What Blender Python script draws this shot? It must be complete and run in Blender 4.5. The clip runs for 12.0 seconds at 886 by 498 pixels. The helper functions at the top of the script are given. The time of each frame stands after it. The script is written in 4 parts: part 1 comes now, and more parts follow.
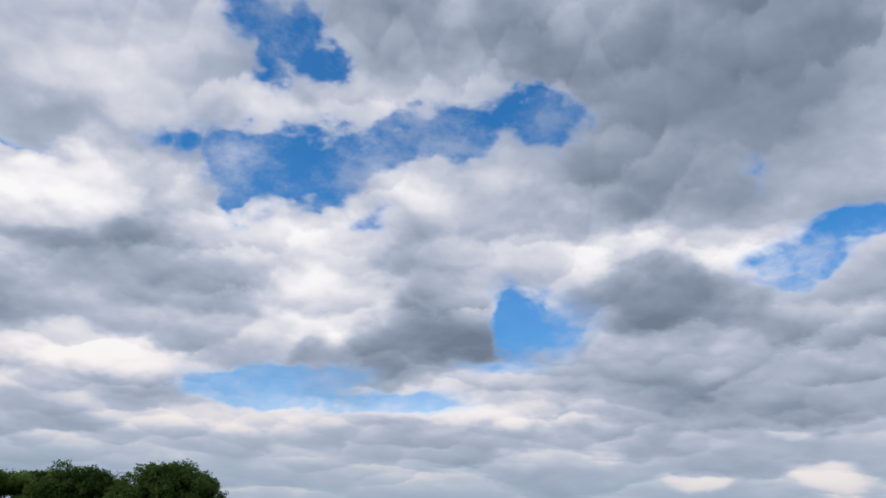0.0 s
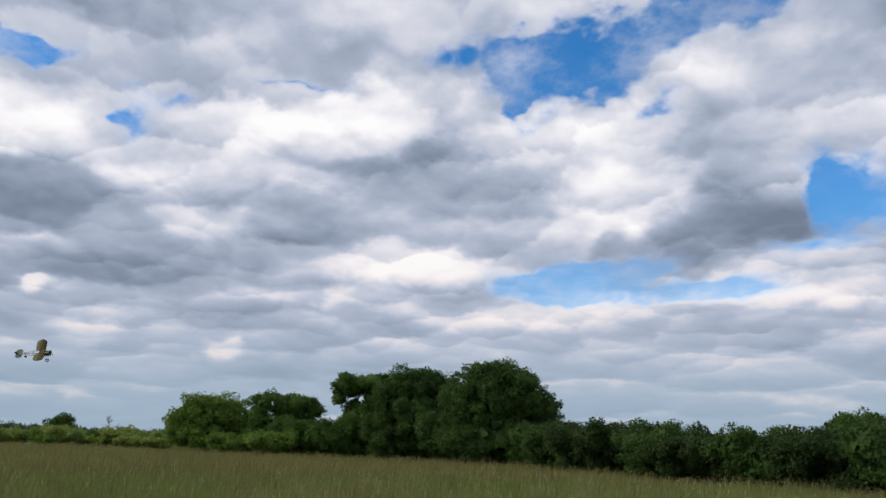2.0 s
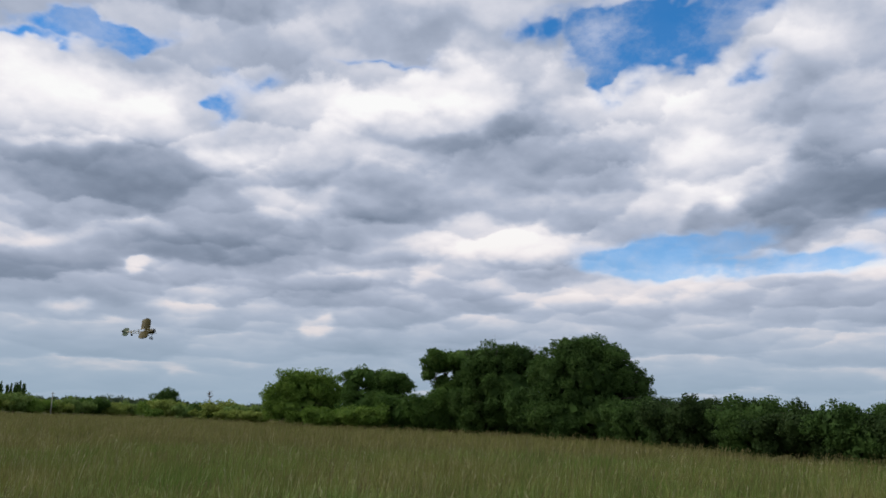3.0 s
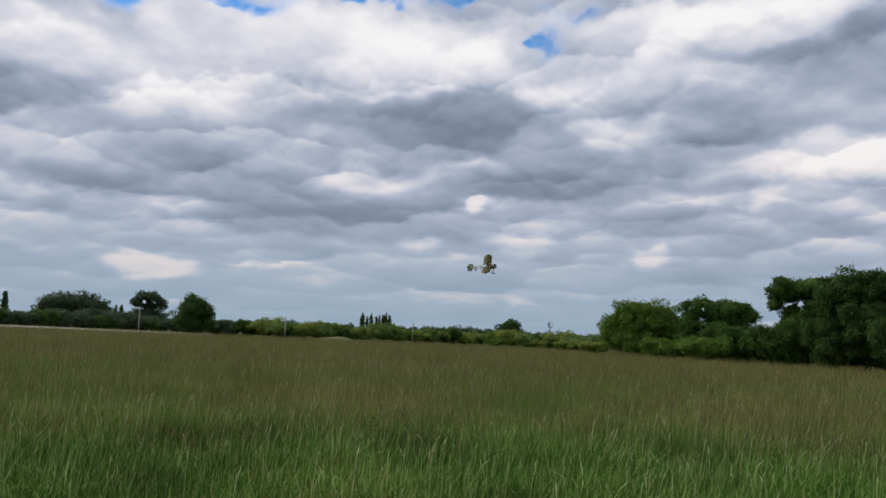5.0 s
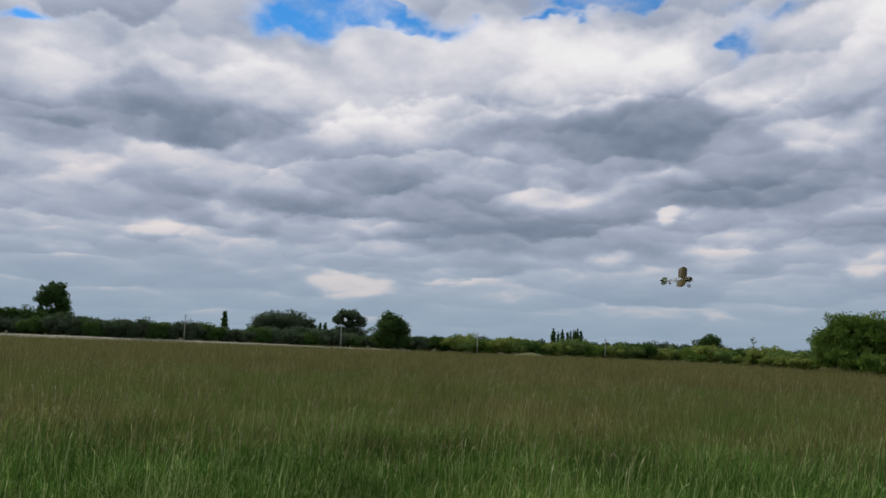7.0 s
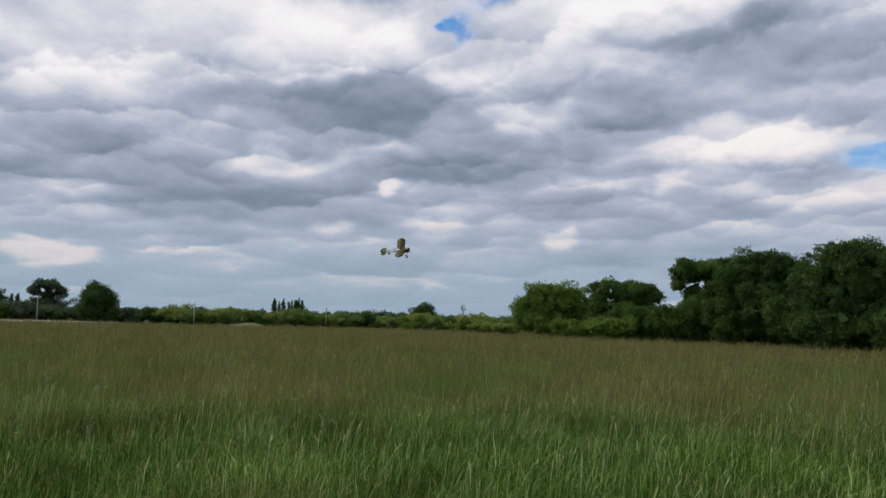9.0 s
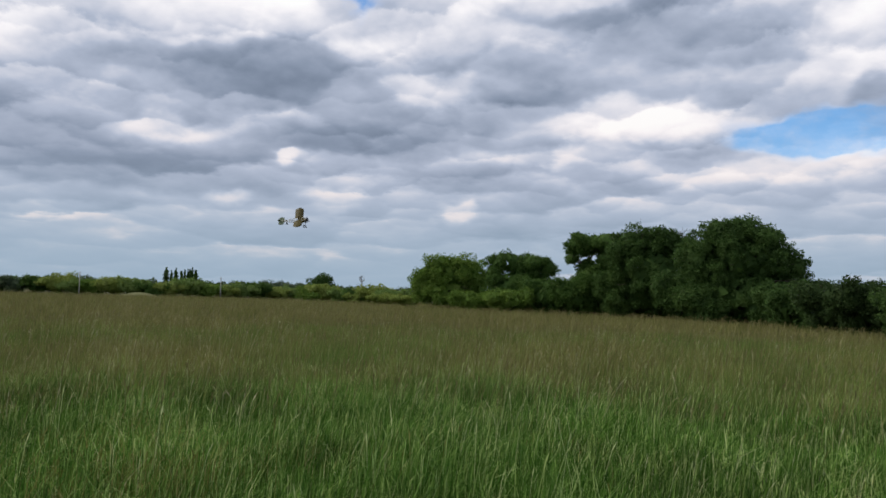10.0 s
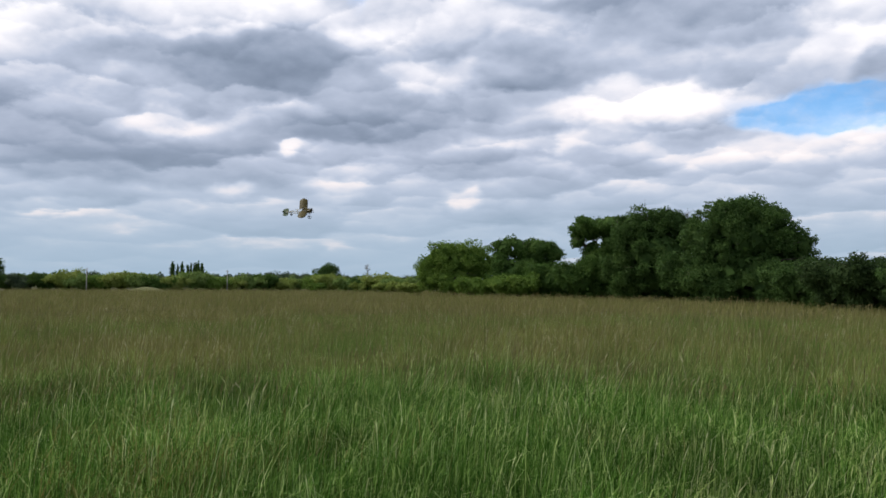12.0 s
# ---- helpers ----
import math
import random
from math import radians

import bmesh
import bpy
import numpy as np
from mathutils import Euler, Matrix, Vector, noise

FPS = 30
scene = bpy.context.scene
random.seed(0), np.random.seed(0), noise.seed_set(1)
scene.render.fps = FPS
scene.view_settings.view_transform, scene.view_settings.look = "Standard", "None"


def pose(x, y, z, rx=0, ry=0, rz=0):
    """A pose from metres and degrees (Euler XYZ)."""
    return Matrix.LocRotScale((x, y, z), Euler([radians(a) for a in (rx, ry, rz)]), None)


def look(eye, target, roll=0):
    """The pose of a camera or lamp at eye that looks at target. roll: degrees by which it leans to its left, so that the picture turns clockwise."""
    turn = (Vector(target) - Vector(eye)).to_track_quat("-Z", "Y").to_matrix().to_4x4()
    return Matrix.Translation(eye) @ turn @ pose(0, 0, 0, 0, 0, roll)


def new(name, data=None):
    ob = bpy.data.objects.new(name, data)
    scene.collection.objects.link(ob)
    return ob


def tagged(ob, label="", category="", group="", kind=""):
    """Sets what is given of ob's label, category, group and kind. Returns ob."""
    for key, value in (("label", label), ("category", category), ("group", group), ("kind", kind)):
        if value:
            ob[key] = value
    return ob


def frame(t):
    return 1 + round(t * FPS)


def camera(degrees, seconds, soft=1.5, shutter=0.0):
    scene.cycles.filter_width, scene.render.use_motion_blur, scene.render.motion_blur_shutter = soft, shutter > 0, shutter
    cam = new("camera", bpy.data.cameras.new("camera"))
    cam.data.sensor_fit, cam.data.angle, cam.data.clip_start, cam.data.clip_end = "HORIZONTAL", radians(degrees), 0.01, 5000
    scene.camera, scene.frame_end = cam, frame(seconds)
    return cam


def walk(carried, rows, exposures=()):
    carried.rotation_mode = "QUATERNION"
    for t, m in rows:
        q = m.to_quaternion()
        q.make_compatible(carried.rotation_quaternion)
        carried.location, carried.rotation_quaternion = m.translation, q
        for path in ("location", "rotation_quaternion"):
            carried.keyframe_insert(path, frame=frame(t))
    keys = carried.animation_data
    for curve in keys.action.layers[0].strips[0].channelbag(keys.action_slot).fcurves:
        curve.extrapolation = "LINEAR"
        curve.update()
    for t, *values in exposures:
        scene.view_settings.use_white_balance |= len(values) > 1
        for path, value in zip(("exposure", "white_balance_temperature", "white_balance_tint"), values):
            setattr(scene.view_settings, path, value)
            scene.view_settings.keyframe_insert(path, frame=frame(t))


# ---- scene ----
# ---------------------------------------------------------------- camera
EYE = (0.0, 0.0, 1.6)
cam = camera(56.87, 12.0, soft=1.6)
PATH = [
    (0.0, 111.37, -2.00, -4.16), (0.5, 108.25, -1.08, 3.64), (1.0, 105.68, -0.97, 9.32),
    (1.5, 103.71, -1.45, 14.05), (2.0, 103.52, -1.49, 17.30), (2.5, 103.29, -1.33, 20.13),
    (2.7, 102.88, -1.38, 21.28), (4.3, 94.82, -3.15, 38.32), (4.5, 94.94, -2.82, 41.19),
    (5.0, 96.09, -2.37, 46.48), (5.5, 97.48, -2.46, 50.39), (6.0, 99.09, -3.11, 55.91),
    (6.5, 98.26, -2.63, 60.45), (7.0, 96.66, -2.30, 59.74), (7.2, 96.31, -2.44, 57.68),
    (8.8, 95.17, -1.42, 42.57), (9.0, 95.15, -1.40, 40.48), (9.5, 94.61, -1.45, 35.94),
    (10.0, 93.35, -1.77, 33.40), (10.5, 91.76, -2.00, 32.54), (11.0, 90.78, -2.14, 32.96),
    (11.5, 90.95, -1.78, 33.57), (12.0, 92.44, -0.33, 33.83)]
walk(cam, [(t, pose(*EYE, rx, ry, rz)) for t, rx, ry, rz in PATH],
     exposures=[(0.0, -0.08), (0.5, 0.02), (2.5, -0.05), (4.5, -0.12), (5.5, -0.16), (7.0, -0.25), (9.0, -0.14), (9.5, -0.13), (10.0, 0.0), (10.5, 0.13), (11.0, 0.21), (12.0, 0.21)])

# ---------------------------------------------------------------- sky and sun
SUN_BEARING, SUN_HEIGHT = 118.0, 42.0     # degrees to the left of +y, degrees above the horizon

world = bpy.data.worlds.new("sky")
scene.world = world
world.use_nodes = True
WT = world.node_tree
WT.nodes.clear()


def wnode(kind):
    return WT.nodes.new(kind)


def feed(socket, value):
    if isinstance(value, bpy.types.NodeSocket):
        WT.links.new(value, socket)
    else:
        socket.default_value = value


def wmath(op, a, b=0.0, c=0.0):
    n = wnode("ShaderNodeMath")
    n.operation = op
    for s, v in zip(n.inputs, (a, b, c)):
        feed(s, v)
    return n.outputs[0]


def wvec(op, a, b=(0, 0, 0), scale=1.0):
    n = wnode("ShaderNodeVectorMath")
    n.operation = op
    feed(n.inputs[0], a)
    feed(n.inputs[1], b)
    feed(n.inputs[3], scale)
    return n.outputs[0]


def wmulti(a, b, c):
    n = wnode("ShaderNodeVectorMath")
    n.operation = "MULTIPLY_ADD"
    for s, v in zip(n.inputs, (a, b, c)):
        feed(s, v)
    return n.outputs[0]


def wstep(value, low, high):
    n = wnode("ShaderNodeMapRange")
    n.interpolation_type = "SMOOTHSTEP"
    feed(n.inputs["Value"], value)
    n.inputs["From Min"].default_value, n.inputs["From Max"].default_value = low, high
    return n.outputs[0]


def wnoise(vector, scale, detail, rough):
    n = wnode("ShaderNodeTexNoise")
    feed(n.inputs["Vector"], vector)
    n.inputs["Scale"].default_value = scale
    n.inputs["Detail"].default_value = detail
    n.inputs["Roughness"].default_value = rough
    return n.outputs


def wcombine(x, y, z):
    n = wnode("ShaderNodeCombineXYZ")
    for s, v in zip(n.inputs, (x, y, z)):
        feed(s, v)
    return n.outputs[0]


def wmix(f, a, b):
    n = wnode("ShaderNodeMix")
    n.data_type = "RGBA"
    feed(n.inputs["Factor"], f)
    feed(n.inputs[6], a)
    feed(n.inputs[7], b)
    return n.outputs[2]


ray = wvec("NORMALIZE", wnode("ShaderNodeTexCoord").outputs["Generated"])
split = wnode("ShaderNodeSeparateXYZ")
WT.links.new(ray, split.inputs[0])
rx_, ry_, rz_ = split.outputs
bearing = wmath("MULTIPLY", wmath("ARCTAN2", wmath("MULTIPLY", rx_, -1.0), ry_), 57.2958)
height = wmath("MULTIPLY", wmath("ARCSINE", rz_), 57.2958)
low = wmath("ADD", wmath("MAXIMUM", rz_, 0.0), 0.30)
# the sheet of cloud overhead, seen in perspective
sheet = wcombine(wmath("DIVIDE", rx_, low), wmath("DIVIDE", ry_, low), 0.0)
higher = wvec("SCALE", sheet, scale=0.955)
little_higher = wvec("SCALE", sheet, scale=0.984)
billow = wnoise(sheet, 3.6, 6.0, 0.42)
billow_up = wnoise(higher, 3.6, 6.0, 0.42)
fine = wnoise(sheet, 11.0, 5.0, 0.55)
fine_up = wnoise(little_higher, 11.0, 5.0, 0.55)
# ragged outlines: the drawing of the clouds is pushed about by the noise
tall = wvec("MULTIPLY", ray, (1.0, 1.0, 1.5))
push = wvec("SUBTRACT", wnoise(tall, 8.0, 4.0, 0.46)[1], (0.5, 0.5, 0.5))
reach = wmath("MULTIPLY_ADD", wmath("MAXIMUM", height, 0.0), 0.20, 1.9)
curl = wvec("SUBTRACT", wnoise(tall, 26.0, 3.0, 0.5)[1], (0.5, 0.5, 0.5))
push = wvec("ADD", push, wvec("SCALE", curl, scale=0.28))
push = wvec("MULTIPLY", wvec("SCALE", push, scale=reach), (1.7, 1.0, 0.0))
place = wvec("ADD", wcombine(bearing, height, 0.0), push)
totals = {"cover": 0.0, "tone": 0.0}


def spot(total, az, el, ra, re, amount):
    """Adds a soft round of cloud tone or cover at a bearing and height, in degrees."""
    across, up = 1 / (ra * 1.45), 1 / (re * 1.45)
    offset = wmulti(place, (across, up, 0.0), (-az * across, -el * up, 0.0))
    if total == "tone":
        # cloud tops end crisply above and fade below; bases the other way round
        offset = wmulti(wvec("ABSOLUTE", offset), (0.0, 0.35 if amount > 0 else -0.3, 0.0), offset)
    n = wnode("ShaderNodeVectorMath")
    n.operation = "LENGTH"
    feed(n.inputs[0], offset)
    soft = wstep(n.outputs["Value"], 1.0, 0.32) if total == "tone" else wmath("MAXIMUM", wmath("SUBTRACT", 1.0, n.outputs["Value"]), 0.0)
    totals[total] = wmath("MULTIPLY_ADD", soft, amount, totals[total])


def opening(az, el, ra, re, amount):
    spot("cover", az, el, ra, re, amount)


def puff(az, el, ra, re, amount):
    spot("tone", az, el, ra, re, amount)


opening(11.9, 35.6, 4.8, 2.25, 0.90)
opening(7.6, 34.4, 3.1, 2.53, 0.85)
opening(5.0, 32.4, 1.7, 1.51, 0.60)
opening(10.4, 31.7, 1.4, 1.70, 0.60)
opening(16.2, 27.0, 2.0, 1.27, 0.60)
opening(9.9, 24.9, 4.0, 2.11, 1.00)
opening(6.2, 26.5, 3.9, 2.22, 1.00)
opening(2.4, 27.8, 3.5, 2.01, 0.90)
opening(-2.4, 29.2, 4.6, 1.43, 0.75)
opening(-7.3, 30.3, 4.1, 1.55, 0.45)
opening(-10.9, 30.6, 3.1, 1.67, 0.75)
opening(2.0, 23.0, 1.4, 0.90, 0.60)
opening(12.0, 25.6, 2.3, 2.17, 0.70)
opening(12.8, 22.8, 1.1, 0.96, 0.50)
opening(8.6, 11.6, 5.5, 1.21, 1.00)
opening(-0.5, 10.8, 4.8, 0.75, 0.95)
opening(4.9, 12.9, 3.2, 0.79, 0.60)
opening(-6.8, 12.7, 3.4, 0.71, 0.50)
opening(-10.4, 16.0, 3.7, 2.60, 0.62)
opening(-8.3, 18.0, 1.4, 1.36, 0.50)
opening(-29.5, 20.5, 3.8, 1.73, 1.00)
opening(-33.2, 21.4, 1.7, 1.19, 0.80)
opening(-25.4, 26.3, 1.5, 0.84, 0.35)
opening(-27.1, 18.7, 2.0, 0.58, 0.40)
opening(48.3, 23.8, 4.4, 0.85, 0.40)
opening(39.4, 21.4, 1.6, 1.18, 0.22)
opening(29.0, 24.8, 3.4, 0.39, 0.50)
opening(-8.3, 15.9, 1.5, 2.00, 1.00)
opening(-0.6, 10.1, 6.0, 0.59, 0.60)
opening(68.4, 21.8, 4.7, 1.37, 1.00)
opening(63.0, 21.8, 4.1, 0.91, 0.80)
opening(49.1, 23.6, 4.8, 1.09, 0.80)
opening(53.7, 22.6, 1.4, 0.42, 0.50)
opening(39.7, 20.3, 1.0, 1.36, 0.22)
opening(38.5, 22.6, 1.8, 0.66, 0.35)
opening(45.0, 24.2, 2.4, 0.83, 0.50)
opening(88.0, 19.6, 2.6, 0.53, 0.50)
opening(9.6, 11.1, 3.5, 1.29, 0.90)
opening(39.9, 20.3, 0.6, 1.18, 0.20)
opening(5.9, 12.4, 1.8, 0.78, 0.80)
puff(-31.6, 32.2, 8.6, 4.31, -0.40)
puff(-7.2, 36.5, 7.9, 1.87, -0.35)
puff(-23.9, 34.9, 6.9, 2.46, -0.30)
puff(-29.9, 13.8, 5.9, 2.68, -0.20)
puff(-23.3, 9.1, 11.4, 3.15, -0.15)
puff(-28.8, 6.3, 2.3, 0.78, 0.53)
puff(-21.2, 5.7, 1.6, 0.52, 0.38)
puff(-26.7, 9.6, 2.4, 0.54, 0.34)
puff(27.7, 23.4, 5.4, 1.58, 0.43)
puff(19.6, 24.7, 3.3, 1.87, 0.28)
puff(12.3, 21.7, 5.4, 1.48, 0.43)
puff(3.8, 22.0, 4.7, 1.89, 0.47)
puff(4.2, 17.9, 5.2, 2.18, 0.52)
puff(20.6, 12.7, 5.7, 1.18, 0.42)
puff(25.0, 29.0, 8.9, 2.82, 0.24)
puff(33.8, 27.1, 2.9, 1.62, 0.19)
puff(-2.6, 26.3, 4.7, 2.32, 0.38)
puff(-7.6, 23.6, 6.3, 3.06, 0.24)
puff(-22.2, 21.7, 6.3, 1.71, 0.57)
puff(-15.0, 20.3, 3.5, 1.47, 0.24)
puff(4.0, 30.4, 2.7, 1.91, 0.24)
puff(10.6, 28.2, 3.0, 2.30, 0.33)
puff(6.4, 10.7, 3.2, 0.70, 0.34)
puff(12.6, 9.4, 8.9, 0.69, 0.29)
puff(-7.8, 10.4, 6.9, 0.68, 0.29)
puff(-21.2, 5.8, 1.7, 0.46, 0.38)
puff(-18.3, 3.4, 2.4, 0.47, 0.34)
puff(-7.1, 3.2, 2.6, 0.51, 0.26)
puff(-14.8, 7.7, 1.8, 0.71, 0.23)
puff(-22.7, 13.0, 1.7, 0.47, 0.25)
puff(-2.0, 13.6, 2.4, 0.55, 0.25)
puff(-8.6, 11.9, 7.7, 0.45, 0.21)
puff(13.5, 15.5, 4.8, 0.78, 0.17)
puff(-0.8, 14.6, 7.7, 2.43, -0.60)
puff(-18.8, 17.5, 5.9, 3.01, -0.75)
puff(-20.8, 28.4, 9.3, 4.79, -0.62)
puff(-9.9, 34.1, 6.5, 1.80, -0.35)
puff(21.8, 19.8, 6.3, 2.59, -0.26)
puff(29.4, 14.3, 7.1, 1.54, -0.30)
puff(13.3, 18.3, 5.7, 1.94, -0.13)
puff(18.1, 11.0, 6.1, 0.67, -0.36)
puff(-17.2, 12.0, 8.0, 1.60, -0.25)
puff(24.6, 26.0, 6.0, 1.36, -0.25)
puff(-6.2, 20.2, 6.6, 1.94, -0.20)
puff(-4.5, 32.5, 6.6, 1.49, -0.20)
puff(25.3, 4.7, 10.3, 1.37, -0.12)
puff(47.4, 19.9, 6.4, 2.01, 0.47)
puff(38.1, 18.0, 2.7, 0.96, 0.33)
puff(35.1, 14.7, 4.3, 0.91, 0.17)
puff(44.3, 9.3, 1.8, 0.49, 0.08)
puff(41.0, 6.8, 2.2, 0.57, 0.30)
puff(32.5, 6.3, 1.9, 0.53, 0.08)
puff(27.7, 9.9, 4.8, 0.62, 0.21)
puff(31.5, 20.0, 2.4, 0.76, 0.24)
puff(46.1, 15.6, 6.4, 1.54, -0.15)
puff(40.0, 11.4, 8.1, 1.16, -0.10)
puff(24.0, 17.0, 6.2, 1.97, -0.05)
puff(19.7, 10.5, 6.4, 0.55, -0.08)
puff(39.8, 27.3, 7.1, 1.05, -0.30)
puff(28.7, 26.9, 6.7, 1.50, -0.15)
puff(46.5, 7.8, 4.8, 0.67, -0.08)
puff(78.1, 18.6, 4.5, 1.62, 0.38)
puff(30.9, 21.8, 4.8, 1.38, 0.28)
puff(69.2, 17.9, 9.0, 2.50, 0.59)
puff(53.9, 20.0, 10.5, 3.05, 0.71)
puff(45.3, 19.0, 4.8, 1.91, 0.19)
puff(35.0, 14.5, 3.4, 0.89, 0.42)
puff(59.5, 12.7, 4.0, 0.93, 0.29)
puff(52.6, 11.0, 3.2, 0.79, 0.38)
puff(44.6, 9.1, 1.3, 0.55, 0.59)
puff(48.7, 6.8, 1.4, 0.43, 0.38)
puff(66.4, 3.9, 3.0, 0.67, 0.49)
puff(59.5, 5.2, 3.1, 0.47, 0.30)
puff(32.5, 6.0, 1.7, 0.51, 0.42)
puff(40.8, 6.7, 1.6, 0.46, 0.08)
puff(23.4, 12.0, 2.7, 1.33, 0.10)
puff(23.9, 21.6, 3.8, 1.61, 0.62)
puff(38.4, 17.4, 3.1, 1.12, 0.19)
puff(47.1, 12.2, 3.6, 0.71, 0.21)
puff(54.4, 13.6, 2.4, 0.55, 0.13)
puff(30.9, 17.5, 4.5, 1.42, 0.19)
puff(64.6, 7.9, 1.9, 0.38, 0.23)
puff(74.7, 8.2, 1.8, 0.42, 0.23)
puff(49.2, 15.1, 10.5, 1.76, -0.55)
puff(41.9, 13.5, 5.9, 1.35, -0.30)
puff(62.2, 11.5, 5.9, 1.53, -0.35)
puff(58.1, 9.1, 7.9, 1.17, -0.42)
puff(39.1, 10.4, 7.4, 1.23, -0.65)
puff(54.9, 7.3, 9.5, 0.95, -0.45)
puff(24.6, 19.3, 5.2, 1.64, -0.32)
puff(78.3, 15.0, 4.4, 2.29, -0.35)
puff(70.6, 9.2, 4.8, 0.87, -0.30)
puff(46.7, 9.1, 2.8, 0.63, -0.35)
puff(73.5, 13.5, 5.4, 1.40, -0.25)
puff(34.6, 12.1, 5.7, 0.74, -0.20)
puff(61.3, 9.9, 3.1, 0.77, -0.20)
puff(79.3, 15.6, 4.8, 2.50, -0.05)
puff(85.8, 16.8, 3.8, 1.66, 0.33)
puff(79.4, 7.2, 1.8, 0.44, 0.34)
puff(75.1, 8.5, 1.9, 0.68, 0.08)
puff(85.4, 5.4, 2.7, 0.48, 0.26)
puff(84.2, 10.8, 2.5, 0.48, 0.25)
puff(78.9, 9.7, 5.5, 1.09, -0.20)
puff(87.3, 12.3, 4.1, 1.65, -0.20)
puff(70.6, 9.3, 3.5, 0.77, -0.20)
puff(36.9, 13.8, 3.9, 1.15, 0.10)
puff(21.1, 12.0, 5.3, 1.27, 0.10)
puff(7.1, 10.3, 3.0, 0.92, 0.17)
puff(13.4, 9.0, 4.7, 0.64, 0.08)
puff(26.9, 9.7, 2.7, 0.46, 0.25)
puff(6.0, 15.4, 2.6, 1.90, 0.29)
puff(17.7, 17.3, 7.1, 2.13, -0.30)
puff(5.9, 13.6, 1.6, 1.28, -0.40)
puff(21.9, 10.3, 5.8, 0.53, -0.10)
puff(44.3, 14.3, 3.9, 0.75, 0.13)
puff(29.3, 8.0, 9.9, 0.78, -0.15)
puff(26.4, 31.0, 3.9, 2.62, -0.08)
puff(10.8, 34.4, 4.5, 2.94, -0.17)
puff(1.9, 35.4, 4.7, 3.01, -0.34)
puff(18.0, 27.6, 4.1, 2.87, -0.08)
puff(1.0, 24.1, 4.4, 3.15, -0.13)
puff(-7.3, 35.7, 4.7, 3.01, -0.17)
puff(-16.4, 35.3, 4.5, 2.94, -0.25)
puff(-32.5, 32.9, 3.9, 2.62, -0.29)
puff(-7.4, 30.1, 4.5, 3.10, -0.13)
puff(-16.1, 29.8, 4.4, 3.02, -0.17)
puff(-24.3, 29.1, 4.2, 2.87, -0.13)
puff(-31.7, 27.9, 3.8, 2.68, -0.25)
puff(-7.5, 24.4, 4.4, 3.15, -0.13)
puff(-30.9, 22.7, 3.7, 2.72, -0.13)
puff(23.8, 18.3, 3.9, 2.92, 0.12)
puff(16.2, 19.1, 4.1, 3.07, 0.16)
puff(8.1, 19.6, 4.2, 3.15, 0.08)
puff(29.0, 7.0, 3.4, 2.67, -0.08)
puff(52.8, 15.7, 3.7, 2.80, -0.08)
puff(59.4, 9.9, 3.4, 2.68, -0.13)
puff(52.7, 10.4, 3.7, 2.87, -0.13)
puff(45.4, 10.8, 3.9, 3.02, -0.17)
puff(86.6, 17.9, 3.5, 2.62, 0.08)
puff(64.6, 20.7, 4.1, 3.01, 0.16)
puff(86.1, 12.8, 3.5, 2.68, 0.07)
puff(64.3, 15.1, 4.1, 3.10, 0.07)
puff(24.6, 19.3, 3.5, 1.64, 0.24)
puff(-15.9, 21.8, 3.5, 1.46, 0.38)
puff(-22.1, 21.0, 4.4, 1.20, 0.33)
puff(-19.1, 17.3, 4.1, 2.12, -0.40)
puff(5.0, 18.3, 5.0, 1.58, 0.08)
puff(-2.0, 14.4, 5.3, 1.37, -0.30)
puff(-12.3, 9.8, 9.7, 0.51, 0.29)
puff(-4.7, 9.9, 7.0, 0.46, 0.25)
puff(-23.9, 34.2, 3.8, 1.76, 0.24)
puff(21.8, 31.6, 7.2, 2.75, 0.26)
puff(24.4, 23.3, 3.7, 1.74, 0.22)
puff(-4.5, 33.5, 3.7, 1.70, 0.28)
puff(2.5, 17.9, 4.5, 1.76, 0.30)
puff(-12.9, 22.6, 7.1, 1.95, 0.22)
puff(22.5, 12.4, 4.9, 0.97, 0.28)
puff(-0.6, 14.8, 6.1, 1.17, -0.18)
puff(-18.7, 17.2, 5.4, 2.28, -0.25)
puff(18.0, 18.9, 5.4, 1.46, -0.25)
puff(-23.8, 33.9, 4.6, 1.78, -0.20)
puff(-28.9, 5.9, 1.7, 0.93, 0.30)
puff(47.0, 19.6, 5.4, 2.44, -0.24)
puff(-4.0, 14.5, 3.8, 1.62, -0.30)
puff(25.9, 23.1, 5.4, 1.53, 0.20)
puff(32.0, 20.8, 7.0, 2.14, 0.24)
puff(49.6, 14.3, 7.6, 1.56, -0.15)
puff(66.5, 3.7, 2.6, 0.68, 0.30)
puff(18.9, 12.0, 5.5, 1.49, 0.20)
puff(44.7, 9.1, 1.0, 0.47, 0.30)
puff(-26.4, 31.3, 7.9, 3.56, -0.20)
puff(-23.3, 9.1, 8.7, 2.13, -0.12)
puff(-29.5, 17.7, 3.7, 1.96, 0.25)
puff(45.1, 15.6, 5.8, 1.61, -0.18)
puff(-23.9, 34.6, 13.6, 3.18, -0.16)

# rounded heads along the rims of the openings
crown_cells = wnode("ShaderNodeTexVoronoi")
crown_cells.feature = "SMOOTH_F1"
feed(crown_cells.inputs["Vector"], wvec("ADD", tall, wvec("SCALE", push, scale=0.012)))
crown_cells.inputs["Scale"].default_value, crown_cells.inputs["Smoothness"].default_value = 22.0, 0.3
crown_cells.inputs["Detail"].default_value, crown_cells.inputs["Roughness"].default_value = 2.0, 0.5
lumps = wmath("SUBTRACT", 0.45, crown_cells.outputs["Distance"])
